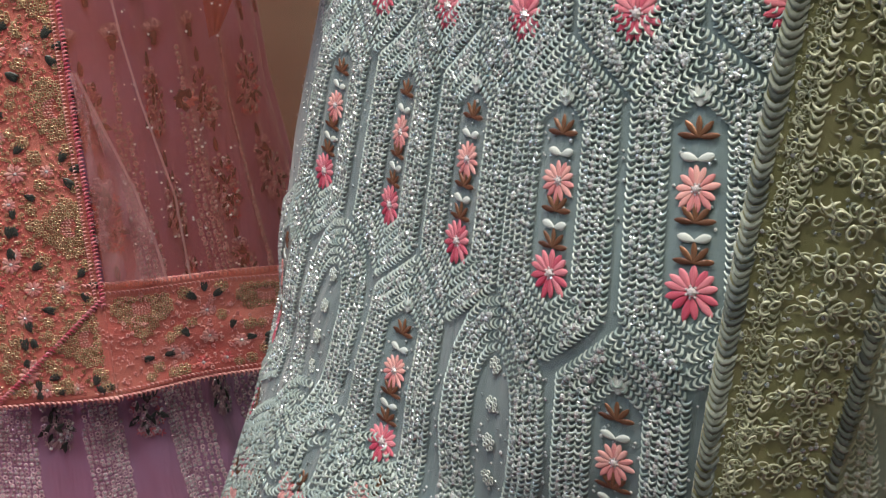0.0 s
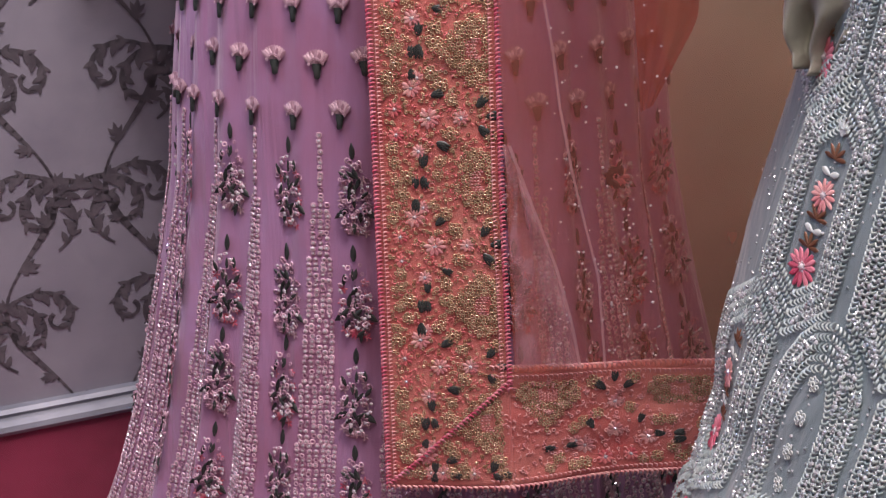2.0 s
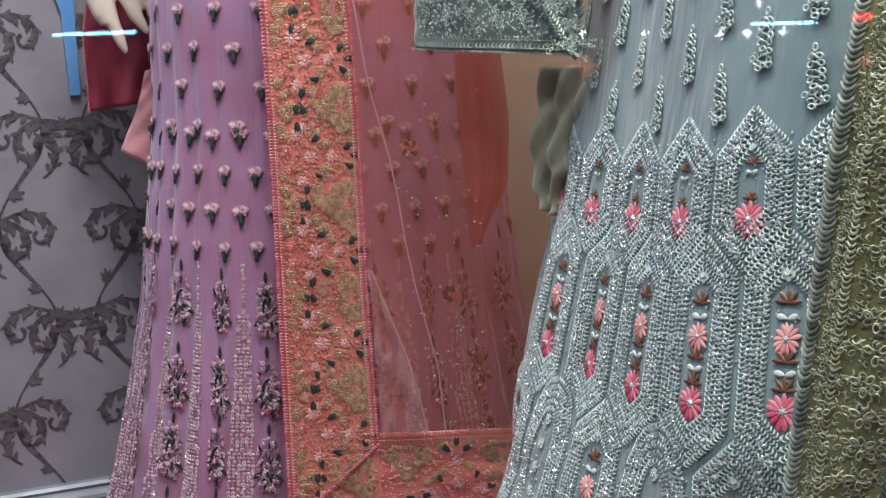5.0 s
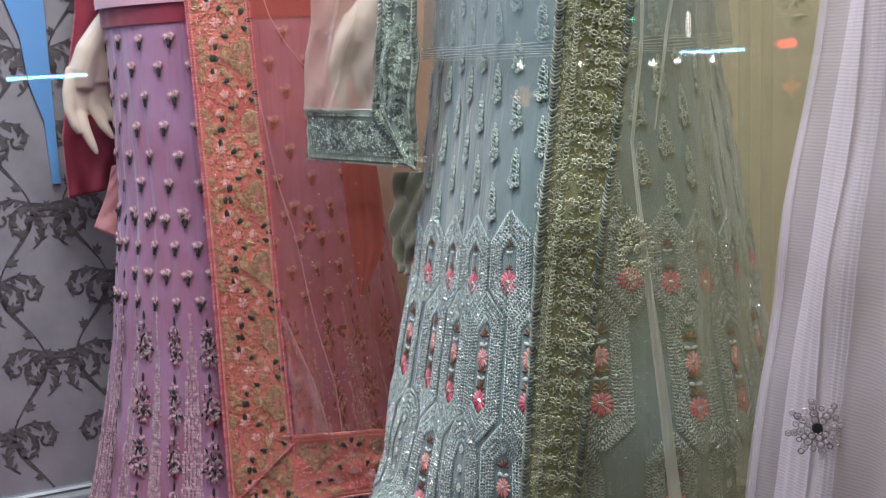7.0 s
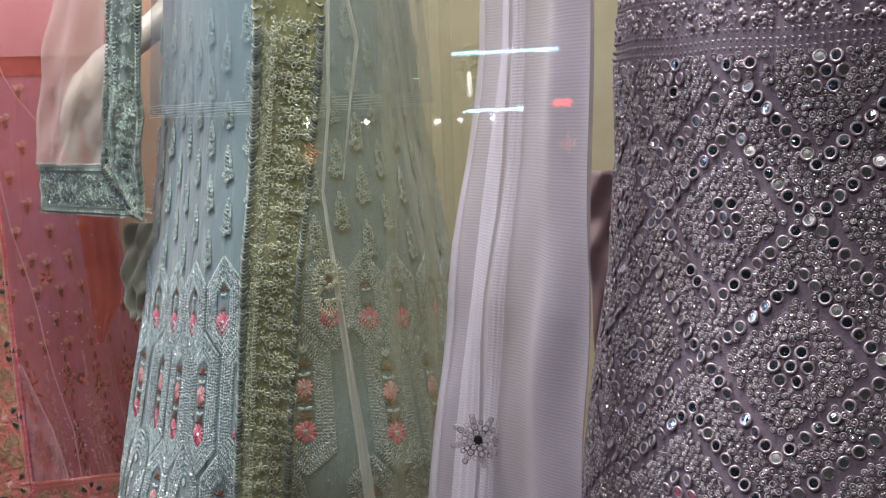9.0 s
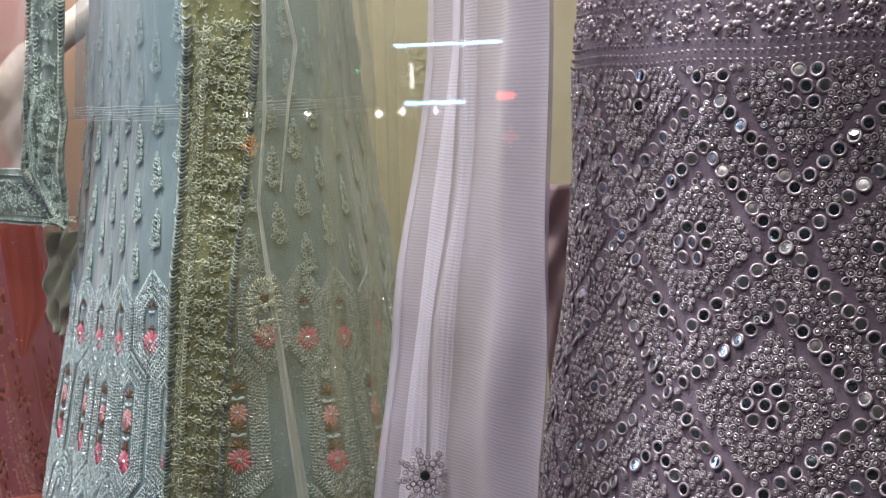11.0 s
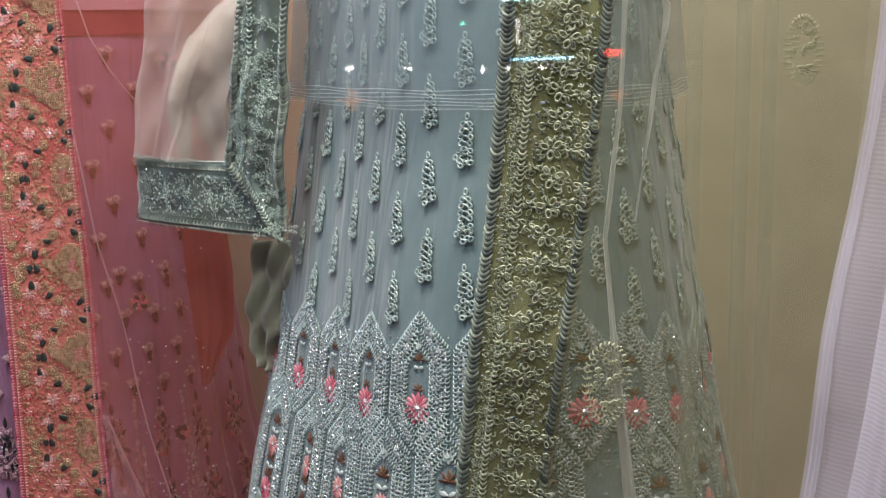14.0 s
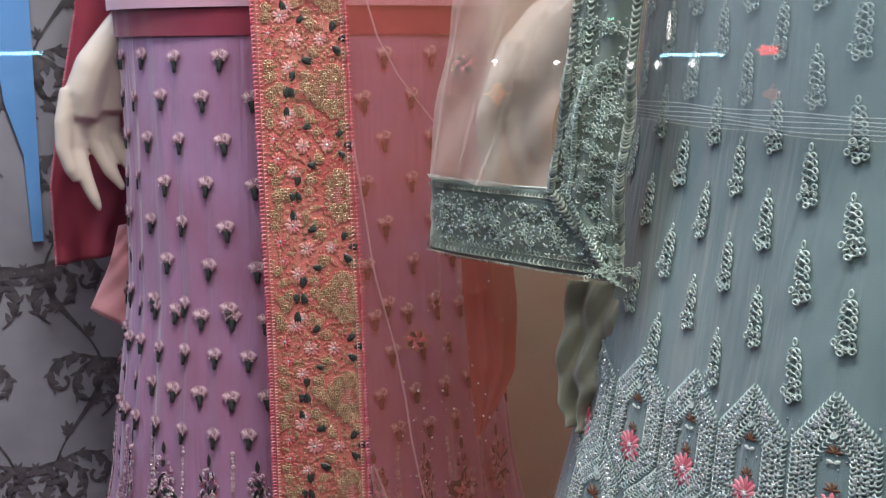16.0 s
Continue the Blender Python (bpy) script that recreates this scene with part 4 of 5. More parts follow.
def stem(c, z, tall, mirror_rows=2):
    """The little column of flowers in a hexagon's window, from its tip down to the rose flower."""
    def put(f, s=1.0, turn=0.0):
        return TEA.put(c, z - tall * f, s * 1.25, 0.0012, turn, s * 1.15, s)

    k = tall / 0.085
    part("tip", TIP, THREAD_MINT, tea, "", put(0.1, k))
    part("bronze_sprig", BRONZE, THREAD_BROWN, tea, "", put(0.24, k))
    part("pair", PAIR_MESH, THREAD_MINT, tea, "", put(0.34, k))
    if mirror_rows > 1:
        f = part("flower", DASH, THREAD_BLUSH, tea, "soft pink thread flower", put(0.47, k * 0.95, rng.random()))
        part("gem", GEM, CRYSTAL, f)
        part("bronze_sprig", BRONZE, THREAD_BROWN, tea, "", put(0.62, k))
        part("pair", PAIR_MESH, THREAD_MINT, tea, "", put(0.70, k))
    part("bronze_sprig", BRONZE, THREAD_BROWN, tea, "", put(0.80 if mirror_rows > 1 else 0.62, k))
    f = part("flower", DASH, THREAD_ROSE, tea, "deep rose thread flower", put(0.93 if mirror_rows > 1 else 0.84, k * (1.15 if mirror_rows > 1 else 1.9), 0.0))
    part("gem", GEM, CRYSTAL, f)


ROW1 = [-79.0, -64.0, -48.9, -33.9, -18.6, -3.4, 5.4 + 7, 20.6 + 4, 37.0, 52.0, 67.0]
ROW2 = [-72.0, -56.0, -41.0, -26.7, -11.4, 4.0, 28.6, 44.4, 59.5]
ROW3 = [-79.0, -64.0, -48.4, -33.0, -18.0, -3.0, 20.0, 36.0, 52.0]
for row, (cols, zt, zb, w, slope, tall) in enumerate(((ROW1, 0.707, 0.602, 7.2, 0.029, 0.062), (ROW2, 0.628, 0.478, 7.0, 0.027, 0.098), (ROW3, 0.501, 0.352, 7.0, 0.027, 0.096))):
    for i, c in enumerate(cols):
        pile, beads = Pile(), Pile()
        oval = row == 2 and i % 2 == 1
        for w2, z_in, st in ((w * 0.94, 0.0015, 0.0025), (w * 0.815, 0.0075, 0.0021), (w * 0.69, 0.0135, 0.0025), (w * 0.565, 0.0195, 0.0021), (w * 0.445, 0.0255, 0.0024)):
            path = hexagon(c, zt - z_in, zb + z_in, w2, slope * (w2 / w))
            if oval:
                path = [(c + w2 * math.sin(a) * (1 + 0.15 * math.cos(a)), (zt + zb) / 2 + ((zt - zb) / 2 - z_in) * math.cos(a)) for a in [2 * math.pi * q / 20 for q in range(21)]]
            chain(path, 0.0033, st, pile, sy=st * 1.05)
        # beads between the two lines of chain
        for k in range(560):
            f, side = rng.random(), rng.choice((-1, 1))
            z = zb + 0.01 + (zt - zb - 0.02) * f
            lim = w * min(1.0, (zt - z) / slope * 0.9, (z - zb) / slope * 0.9)
            th = c + side * max(0.0, lim * rng.choice((rng.uniform(0.47, 0.50), rng.uniform(0.59, 0.62), rng.uniform(0.72, 0.75), rng.uniform(0.85, 0.88))))
            beads.add(BEAD if rng.random() < 0.6 else RING, TEA.put(th, z, rng.uniform(0.0010, 0.0018), 0.0018, rng.random() * 3))
        h = part("hexagon", pile.mesh("hexagon"), THREAD_TEAL, tea, "chain-stitched teal hexagon")
        b = part("beads", beads.mesh("beads", True), SILVER_TEAL, h)
        b["kind"] = "stuff"
        if oval:
            for k in range(4):
                part("ring_curl", GOLD_ROSETTE, THREAD_MINT, h, "", TEA.put(c, zt - 0.035 - 0.02 * k, 0.9, 0.001, k))
        else:
            stem(c, zt - 0.022, tall * 0.94, 1 if row == 0 else 2)
# lowest part: rose bunches and curled paisleys
BUNCH = petals_mesh("flower", 0.011, 13, 0.6, 9)
for k in range(105):
    th, z = rng.uniform(-88, -8), rng.uniform(0.24, 0.362)
    if k % 3 < 2:
        f = part("flower", BUNCH, THREAD_ROSE if k % 2 else THREAD_BLUSH, tea, "rose thread flower", TEA.put(th, z, rng.uniform(0.7, 1.1), 0.001, rng.random() * 3))
        part("gem", GEM, CRYSTAL, f)
        part("bronze_sprig", BRONZE, THREAD_BROWN, tea, "", TEA.put(th + 2.2, z + 0.012, 1.1, 0.001, rng.random() * 6))
    else:
        pile = Pile()
        for ring in (1.0, 0.72, 0.42):
            path = [(th + 5.0 * ring * math.sin(a), z + 0.034 * ring * math.cos(a) + 0.008 * ring * math.sin(2 * a)) for a in [2 * math.pi * q / 16 for q in range(17)]]
            chain(path, 0.0046, 0.003, pile)
        part("paisley", pile.mesh("paisley"), THREAD_TEAL, tea, "curled teal paisley")
fill = Pile()
for k in range(5200):
    th, z = rng.uniform(-88, 60), rng.uniform(0.22, 0.69) if k % 3 else rng.uniform(0.22, 0.45)
    fill.add(BEAD, TEA.put(th, z, rng.uniform(0.0007, 0.0012), 0.0006, rng.random() * 3))
part("loose_beads", fill.mesh("loose_beads", True), SILVER_TEAL, tea, "tiny silver-teal beads")["kind"] = "stuff"


RING_MID = ring_shape(10, 5, 0.3)


def sprig_mesh(seed):
    r = random.Random(seed)
    pile = Pile()
    pile.add(RING_MID, local(0, 0.0165, 0.0017, 0, 0.001, 0.0030))
    for y, q in ((0.0115, 0.0026), (0.0075, 0.0034), (0.0030, 0.0040), (-0.0010, 0.0036)):
        for sx in (-1, 1):
            pile.add(RING_MID, local(sx * q * 0.8, y, 0.0020, sx * 0.6 + r.uniform(-0.3, 0.3), 0.0012, 0.0028))
        pile.add(STITCH, local(r.uniform(-0.0005, 0.0005), y, 0.0020, r.uniform(-0.4, 0.4), 0.0018))
    for k in range(10):
        a = 2 * math.pi * k / 10 + r.uniform(-0.25, 0.25)
        q = 0.0058 if k % 2 else 0.0034
        pile.add(RING_MID, local(q * math.cos(a), -0.0105 + q * math.sin(a), 0.0020, a, 0.001 + 0.0008 * (k % 2), 0.0025))
    for k in range(7):
        pile.add(STITCH, local(r.uniform(-0.004, 0.004), -0.0105 + r.uniform(-0.005, 0.005), 0.0017, r.uniform(0, 6), 0.0014))
    return pile.mesh("sprig")


SPRIGS = [sprig_mesh(k) for k in range(3)]
for k in range(10):
    z = 0.962 - 0.0305 * k
    for i in range(-6, 6):
        th = -8.4 + 18.0 * i + (-9.0 if k % 2 else 0.0)
        if -84 < th < 80 and z > 0.69:
            part("sprig", SPRIGS[(i + k) % 3], THREAD_TEAL, tea, "", TEA.put(th, z, 1.34, 0.0006, rng.uniform(-0.08, 0.08), 1.12, 1.12))
part("overskirt", TEA.sheet("overskirt", 0.868, 1.25, -110, 100, 120, 30, 0.016), TEAL_NET, tea, "sheer teal net top layer")
pile = Pile()
for k in range(6):
    z = 0.866 + 0.0028 * k
    for i in range(210):
        th = -105 + i
        p, n, up = TEA.basis(th, z + 0.0006 * math.sin(i * 0.21 + k), 0.0166)
        pile.add(STITCH, placed(p, n, up, 0.0020, 0.0, 0.0006, 0.0006))
part("net_hem", pile.mesh("net_hem"), THREAD_MINT, tea, "pleated hem threads of the top layer")

# ---- sage shawl: borders with crescent stitches, sheer net, turned sleeve end ----


def crescent_rows(cloth, us, v0, v1, pile, s, step=0.0046):
    for u in us:
        for p, n, d in cloth_line(cloth, u, v0, v1, step, 0.0012):
            pile.add(STITCH, placed(p, n, d, s * rng.uniform(0.9, 1.1), rng.uniform(-0.12, 0.12) + math.pi, s * 1.15))


def loop_flower(seed):
    """A stitched flower of loops between two short sprays, wider than tall."""
    r = random.Random(seed)
    pile = Pile()
    for k in range(7):
        a = 2 * math.pi * k / 7 + r.uniform(-0.2, 0.2)
        q = r.uniform(0.0042, 0.0056)
        pile.add(LOOP, local(q * math.cos(a), 0.8 * q * math.sin(a), 0.0021, a - math.pi / 2, 0.001 + 0.0008 * (k % 2), 0.0033))
    for sx in (-1, 1):
        for k in range(5):
            pile.add(LOOP, local(sx * (0.009 + 0.0028 * k), (-1) ** k * 0.0022, 0.0015, sx * (1.2 + 0.5 * (-1) ** k), 0.001, 0.0026))
    for k in range(14):
        pile.add(STITCH, local(r.uniform(-0.022, 0.022), r.uniform(-0.006, 0.006), 0.0019, r.uniform(0, 6), 0.0008))
    return pile.mesh("loop_flower")


LOOP = ring_shape(9, 4, 0.22)
LOOPS = [loop_flower(k) for k in range(4)]
sage = thing("dupatta", (0.34, -0.36, 0.0), "sage net dupatta with olive crescent-stitched border", "dupatta")


def sage_border(name, cloth, length, width, host, label, tone, ground):
    b = part(name, cloth.sheet(name, 24, 120, 0.0015), ground, host, label)
    pile, deep, beads = Pile(), Pile(), Pile()
    crescent_rows(cloth, (0.06, 0.95), 0.0, 1.0, deep, 0.0042)
    crescent_rows(cloth, (0.30,), 0.0, 1.0, pile, 0.0026)
    rows = int(length / 0.0255)
    for k in range(rows):
        v = (k + 0.5) / rows
        part("loop_flower", LOOPS[k % 4], tone, b, "", cloth.put(0.62 + rng.uniform(-0.04, 0.04), v, min(1.0, width / 0.068) * 1.12, 0.001, rng.uniform(-0.3, 0.3)))
        part("loop_flower", LOOPS[(k + 2) % 4], tone, b, "", cloth.put(0.22, v + 0.35 / rows if v + 0.35 / rows < 1 else v, 0.62, 0.001, 1.57 + rng.uniform(-0.4, 0.4)))
    for k in range(int(length * width * 27000)):
        u, v = rng.uniform(0.1, 0.9), rng.random()
        if rng.random() < 0.72:
            pile.add(STITCH, cloth.put(u, v, rng.uniform(0.0012, 0.0022), 0.0008, rng.uniform(0, 6)))
        else:
            beads.add(BEAD, cloth.put(u, v, rng.uniform(0.0007, 0.0013), 0.0012, rng.random()))
    part("edge_stitches", deep.mesh("edge_stitches"), THREAD_DEEP, b, "deep green crescent stitches")
    part("ground_stitches", pile.mesh("ground_stitches"), tone, b)["kind"] = "stuff"
    part("beads", beads.mesh("beads", True), SILVER_TEAL, b)["kind"] = "stuff"
    return b


GS = Cloth([(0.328, -0.410, 1.20), (0.328, -0.410, 0.95), (0.321, -0.410, 0.88), (0.313, -0.407, 0.80), (0.302, -0.405, 0.72), (0.293, -0.400, 0.64), (0.285, -0.396, 0.56), (0.277, -0.395, 0.48), (0.270, -0.395, 0.38), (0.262, -0.410, 0.22)], [(0.398, -0.418, 1.20), (0.397, -0.418, 0.95), (0.389, -0.418, 0.88), (0.378, -0.420, 0.80), (0.364, -0.425, 0.72), (0.353, -0.418, 0.64), (0.344, -0.413, 0.56), (0.335, -0.405, 0.48), (0.328, -0.400, 0.38), (0.320, -0.420, 0.22)], bulge=0.004, fine=0.002)
sage_border("border", GS, 1.0, 0.09, sage, "olive silk border with dense loop stitching", THREAD_SAGE, GREEN_BORDER)
SN = Cloth([(0.394, -0.421, 1.20), (0.393, -0.421, 0.95), (0.385, -0.421, 0.88), (0.374, -0.423, 0.80), (0.360, -0.428, 0.72), (0.349, -0.421, 0.64), (0.340, -0.416, 0.56), (0.331, -0.408, 0.48), (0.324, -0.403, 0.38), (0.316, -0.423, 0.22)], [(0.600, -0.320, 1.20), (0.600, -0.320, 0.95), (0.595, -0.320, 0.88), (0.590, -0.320, 0.80), (0.585, -0.320, 0.72), (0.580, -0.320, 0.64), (0.575, -0.330, 0.56), (0.570, -0.340, 0.48), (0.565, -0.360, 0.38), (0.560, -0.400, 0.22)], ripple=0.005, waves=2.2, bulge=0.026)
part("net", SN.sheet("net", 90, 80), SAGE_NET, sage, "sheer sage net")
white_line = netting("net_crease", (0.80, 0.82, 0.70), 0.72)
CR = Cloth([(0.400, -0.437, 1.0), (0.394, -0.437, 0.87), (0.384, -0.436, 0.79), (0.392, -0.436, 0.68), (0.404, -0.436, 0.54), (0.412, -0.436, 0.44)], [(0.404, -0.437, 1.0), (0.397, -0.437, 0.87), (0.387, -0.436, 0.79), (0.398, -0.436, 0.68), (0.414, -0.436, 0.54), (0.424, -0.436, 0.44)], fine=0.002)
part("net_crease", CR.sheet("net_crease", 6, 60), white_line, sage, "pale gathered crease in the net")
CR2 = Cloth([(0.413, -0.434, 1.0), (0.424, -0.434, 0.93), (0.416, -0.434, 0.88), (0.405, -0.434, 0.80)], [(0.4155, -0.434, 1.0), (0.428, -0.434, 0.93), (0.4185, -0.434, 0.88), (0.4065, -0.434, 0.80)], fine=0.002)
part("net_crease", CR2.sheet("net_crease", 4, 40), white_line, sage, "pale gathered crease in the net")
for x in (0.452, 0.492, 0.515):
    P2 = Cloth([(x, -0.395 + (x - 0.45) * 0.6, 1.1), (x - 0.012, -0.395 + (x - 0.45) * 0.6, 0.45)], [(x + 0.012, -0.39 + (x - 0.45) * 0.6, 1.1), (x, -0.39 + (x - 0.45) * 0.6, 0.45)], ripple=0.002, waves=1.0)
    part("net_pleat", P2.sheet("net_pleat", 8, 50), netting("sage_pleat", (0.58, 0.60, 0.46), 0.26, stripe=170.0), sage, "ribbed pleat in the net")


def round_medallion(name, w, h, seed):
    r = random.Random(seed)
    pile = Pile()
    for ring, n, s in ((1.0, 34, 0.0022), (0.84, 28, 0.0016)):
        for k in range(n):
            a = 2 * math.pi * k / n
            pile.add(STITCH, local(w * ring * math.cos(a), h * ring * math.sin(a), s, a, 0.001))
    for k in range(46):
        a, q = r.uniform(0, 6.28), 0.78 * math.sqrt(r.random())
        pile.add(RING, local(w * q * math.cos(a), h * q * math.sin(a), r.uniform(0.0014, 0.0024), r.random(), 0.001))
    return pile.mesh(name)


RM = round_medallion("medallion", 0.0145, 0.0255, 1)
MINTSAGE = varied("pale_sage_thread", (0.40, 0.43, 0.26), (0.66, 0.67, 0.48), 0.45)
part("medallion", RM, MINTSAGE, sage, "oval medallion of pale sage loops", placed((0.3855, -0.44, 0.697), (0.1, -1, 0), (0, 0, 1), 1.0))
part("medallion", RM, MINTSAGE, sage, "oval medallion of pale sage loops", placed((0.543, -0.345, 0.903), (0.3, -1, 0), (0, 0, 1), 1.0, 0, 0.9))

slv = thing("net_sleeve", (0.09, -0.02, 0.0), "sheer pale net sleeve with a sage worked cuff", "sleeve")
CUF = Cloth([(0.019, 0.032, 0.814), (0.017, 0.034, 0.751)], [(0.113, -0.044, 0.811), (0.163, -0.084, 0.745)], bulge=0.004, fine=0.001)
CST = Cloth([(0.135, -0.062, 1.25), (0.135, -0.062, 1.02), (0.128, -0.058, 0.908), (0.120, -0.052, 0.86), (0.113, -0.046, 0.811), (0.162, -0.086, 0.7455)], [(0.182, -0.1, 1.25), (0.182, -0.1, 1.007), (0.174, -0.094, 0.90), (0.172, -0.093, 0.861), (0.167, -0.089, 0.80), (0.164, -0.0865, 0.7452)], bulge=0.004, fine=0.003)
cuff = part("cuff", CUF.sheet("cuff", 40, 14, 0.002), SEA_BORDER, slv, "olive cuff with sage loops")
pile, deep, beads = Pile(), Pile(), Pile()
for v, s in ((0.10, 0.0022), (0.92, 0.0026), (0.82, 0.0018)):
    for p, n, d in cloth_row(CUF, v, 0, 1, 0.0038):
        deep.add(STITCH, placed(p, n, d, s, math.pi, s * 1.2))
for k in range(5):
    part("loop_flower", LOOPS[k % 4], THREAD_SEA, cuff, "", CUF.put(0.12 + 0.18 * k, 0.5, 0.85, 0.001, 1.57))
for k in range(420):
    (pile if k % 4 else beads).add(STITCH if k % 4 else BEAD, CUF.put(rng.uniform(0.03, 0.97), rng.uniform(0.18, 0.8), rng.uniform(0.0011, 0.0018), 0.001, rng.uniform(0, 6)))
part("edge_stitches", deep.mesh("edge_stitches"), THREAD_DEEP, cuff, "deep green crescent stitches")
part("ground_stitches", pile.mesh("ground_stitches"), THREAD_SEA, cuff)["kind"] = "stuff"
part("beads", beads.mesh("beads", True), SILVER_TEAL, cuff)["kind"] = "stuff"
part("cord", rope(cloth_row(CUF, 0.0, 0, 1, 0.003, 0.002), 0.0022, 0.004, "cord"), THREAD_MINT, cuff, "pale piping on the cuff")
part("cord", rope(cloth_row(CUF, 1.0, 0, 1, 0.003, 0.002), 0.0018, 0.004, "cord"), THREAD_DEEP, cuff, "dark piping on the cuff")
diag = []
for k in range(26):
    p, n, up = CUF.basis(1.0, k / 25, 0.003)
    diag.append((p, n, np.array([0.6, -0.4, -0.7])))
part("cord", rope(diag, 0.0022, 0.004, "cord"), THREAD_MINT, cuff, "slanting piping at the corner")
sage_border("sleeve_border", CST, 0.5, 0.055, slv, "sage worked strip down the sleeve", THREAD_SEA, SEA_BORDER)
SLV = Cloth([(0.064, 0.0, 1.25), (0.061, 0.0, 1.02), (0.041, 0.014, 0.955), (0.027, 0.026, 0.884), (0.019, 0.032, 0.814)], [(0.137, -0.062, 1.25), (0.136, -0.061, 1.02), (0.128, -0.056, 0.908), (0.119, -0.05, 0.86), (0.113, -0.044, 0.811)], ripple=0.005, waves=2.0, bulge=0.015, fine=0.003)
part("net", SLV.sheet("net", 40, 50), PALE_NET, slv, "sheer pale net")
for f0, f1, w in ((0.55, 0.28, 0.02), (0.75, 0.55, 0.02), (0.1, 0.08, 0.02)):
    a = [SLV.at(f0 + (f1 - f0) * k / 8, 0.45 + 0.55 * k / 8, 0.002) for k in range(9)]
    b = [SLV.at(f0 + w + (f1 - f0) * k / 8, 0.45 + 0.55 * k / 8, 0.002) for k in range(9)]
    part("net_crease", Cloth(a, b).sheet("net_crease", 3, 24), netting("sleeve_crease", (0.80, 0.70, 0.62), 0.4), slv, "pale crease in the net")
hand(pose(0.100, 0.02, 0.895, 0, 18, 20), "pale mannequin hand seen through the net sleeve")
SC = Cloth([(0.130, -0.015, 0.735), (0.126, -0.015, 0.69), (0.122, -0.015, 0.645), (0.133, -0.015, 0.612)], [(0.175, -0.04, 0.735), (0.17, -0.04, 0.69), (0.165, -0.04, 0.645), (0.15, -0.03, 0.605)], ripple=0.006, waves=2.4, fine=0.006)
tagged(part("cloth_scrap", SC.sheet("cloth_scrap", 30, 40, 0.001), SAGE_GREY), "crumpled sage grey tulle beside the teal dress", "cloth")

# ---- pale lavender veil with its brooch ----
veil = thing("veil", (0.53, -0.60, 0.0), "pale lavender ribbed net veil hanging in folds", "veil")
WV = Cloth([(0.555, -0.49, 1.2), (0.543, -0.49, 0.93), (0.522, -0.495, 0.80), (0.503, -0.505, 0.7), (0.487, -0.505, 0.6), (0.47, -0.505, 0.45), (0.45, -0.505, 0.3)], [(0.600, -0.70, 1.2), (0.592, -0.705, 0.93), (0.583, -0.72, 0.80), (0.577, -0.722, 0.7), (0.573, -0.718, 0.6), (0.566, -0.715, 0.45), (0.56, -0.71, 0.3)], ripple=0.006, waves=2.6, phase=0.6, fine=0.003)
part("net", WV.sheet("net", 110, 90), WHITE_NET, veil, "ribbed pale lavender net")


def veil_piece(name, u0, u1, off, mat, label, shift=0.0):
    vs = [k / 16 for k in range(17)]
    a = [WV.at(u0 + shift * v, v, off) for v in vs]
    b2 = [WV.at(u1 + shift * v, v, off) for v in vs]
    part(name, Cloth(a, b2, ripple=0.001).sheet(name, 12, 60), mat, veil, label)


# Brightness of the folds is put into the colour: net paler than the veil.
veil_piece("net_fold", 0.20, 0.37, 0.003, netting("veil_fold", (0.80, 0.76, 0.84), 0.6, stripe=115.0), "folded edge of the veil, brightness put into paler net", -0.09)
veil_piece("net_fold", 0.0, 0.05, 0.002, netting("veil_selvedge", (0.80, 0.76, 0.84), 0.45), "outer edge of the veil, brightness put into paler net")
veil_piece("net_fold", 0.42, 0.50, 0.003, netting("veil_rib", (0.80, 0.76, 0.84), 0.3, stripe=115.0), "ribbed fold of the veil in paler net", -0.04)
# Shade on the veil's right side, put into a darker net sheet behind.
veil_piece("net_layer", 0.66, 0.985, -0.006, netting("veil_shade", (0.34, 0.27, 0.36), 0.7), "under layer of the veil, its shade put into dark net", -0.03)


def brooch_meshes():
    rings, gems = Pile(), Pile()
    for k in range(8):
        a = 2 * math.pi * k / 8
        for q, s in ((0.0068, 0.0031), (0.0118, 0.0034), (0.0165, 0.0031), (0.0208, 0.0026)):
            m = local(q * math.cos(a), q * math.sin(a), s, 0, 0.001)
            rings.add(RING_FINE, m)
            gems.add(BEAD, local(q * math.cos(a), q * math.sin(a), s * 0.5, 0, 0.001))
        a += math.pi / 8
        for q, s in ((0.0112, 0.0027), (0.0155, 0.0023)):
            rings.add(RING_FINE, local(q * math.cos(a), q * math.sin(a), s, 0, 0.0008))
    return rings.mesh("brooch"), gems.mesh("gems", True)


BR, BG = brooch_meshes()
br = part("brooch", BR, SILVER_GREY, veil, "starburst of plum silver rings", placed(WV.at(0.42, 0.69, 0.012), (-0.25, -1, 0), (0, 0, 1), 1.05, 0.2))
part("gems", BG, CRYSTAL, br)
part("centre", one(DISC, "centre", 0.0042), THREAD_DARK, br, "black centre stone")
tp = Cloth([(0.634, -0.50, 0.80), (0.630, -0.50, 0.72), (0.634, -0.50, 0.60)], [(0.69, -0.52, 0.80), (0.69, -0.52, 0.72), (0.69, -0.52, 0.60)], ripple=0.005, waves=1.5, fine=0.006)
tagged(part("satin_sleeve", tp.sheet("satin_sleeve", 24, 30, 0.002), TAUPE), "taupe satin sleeve end between veil and dress", "sleeve")

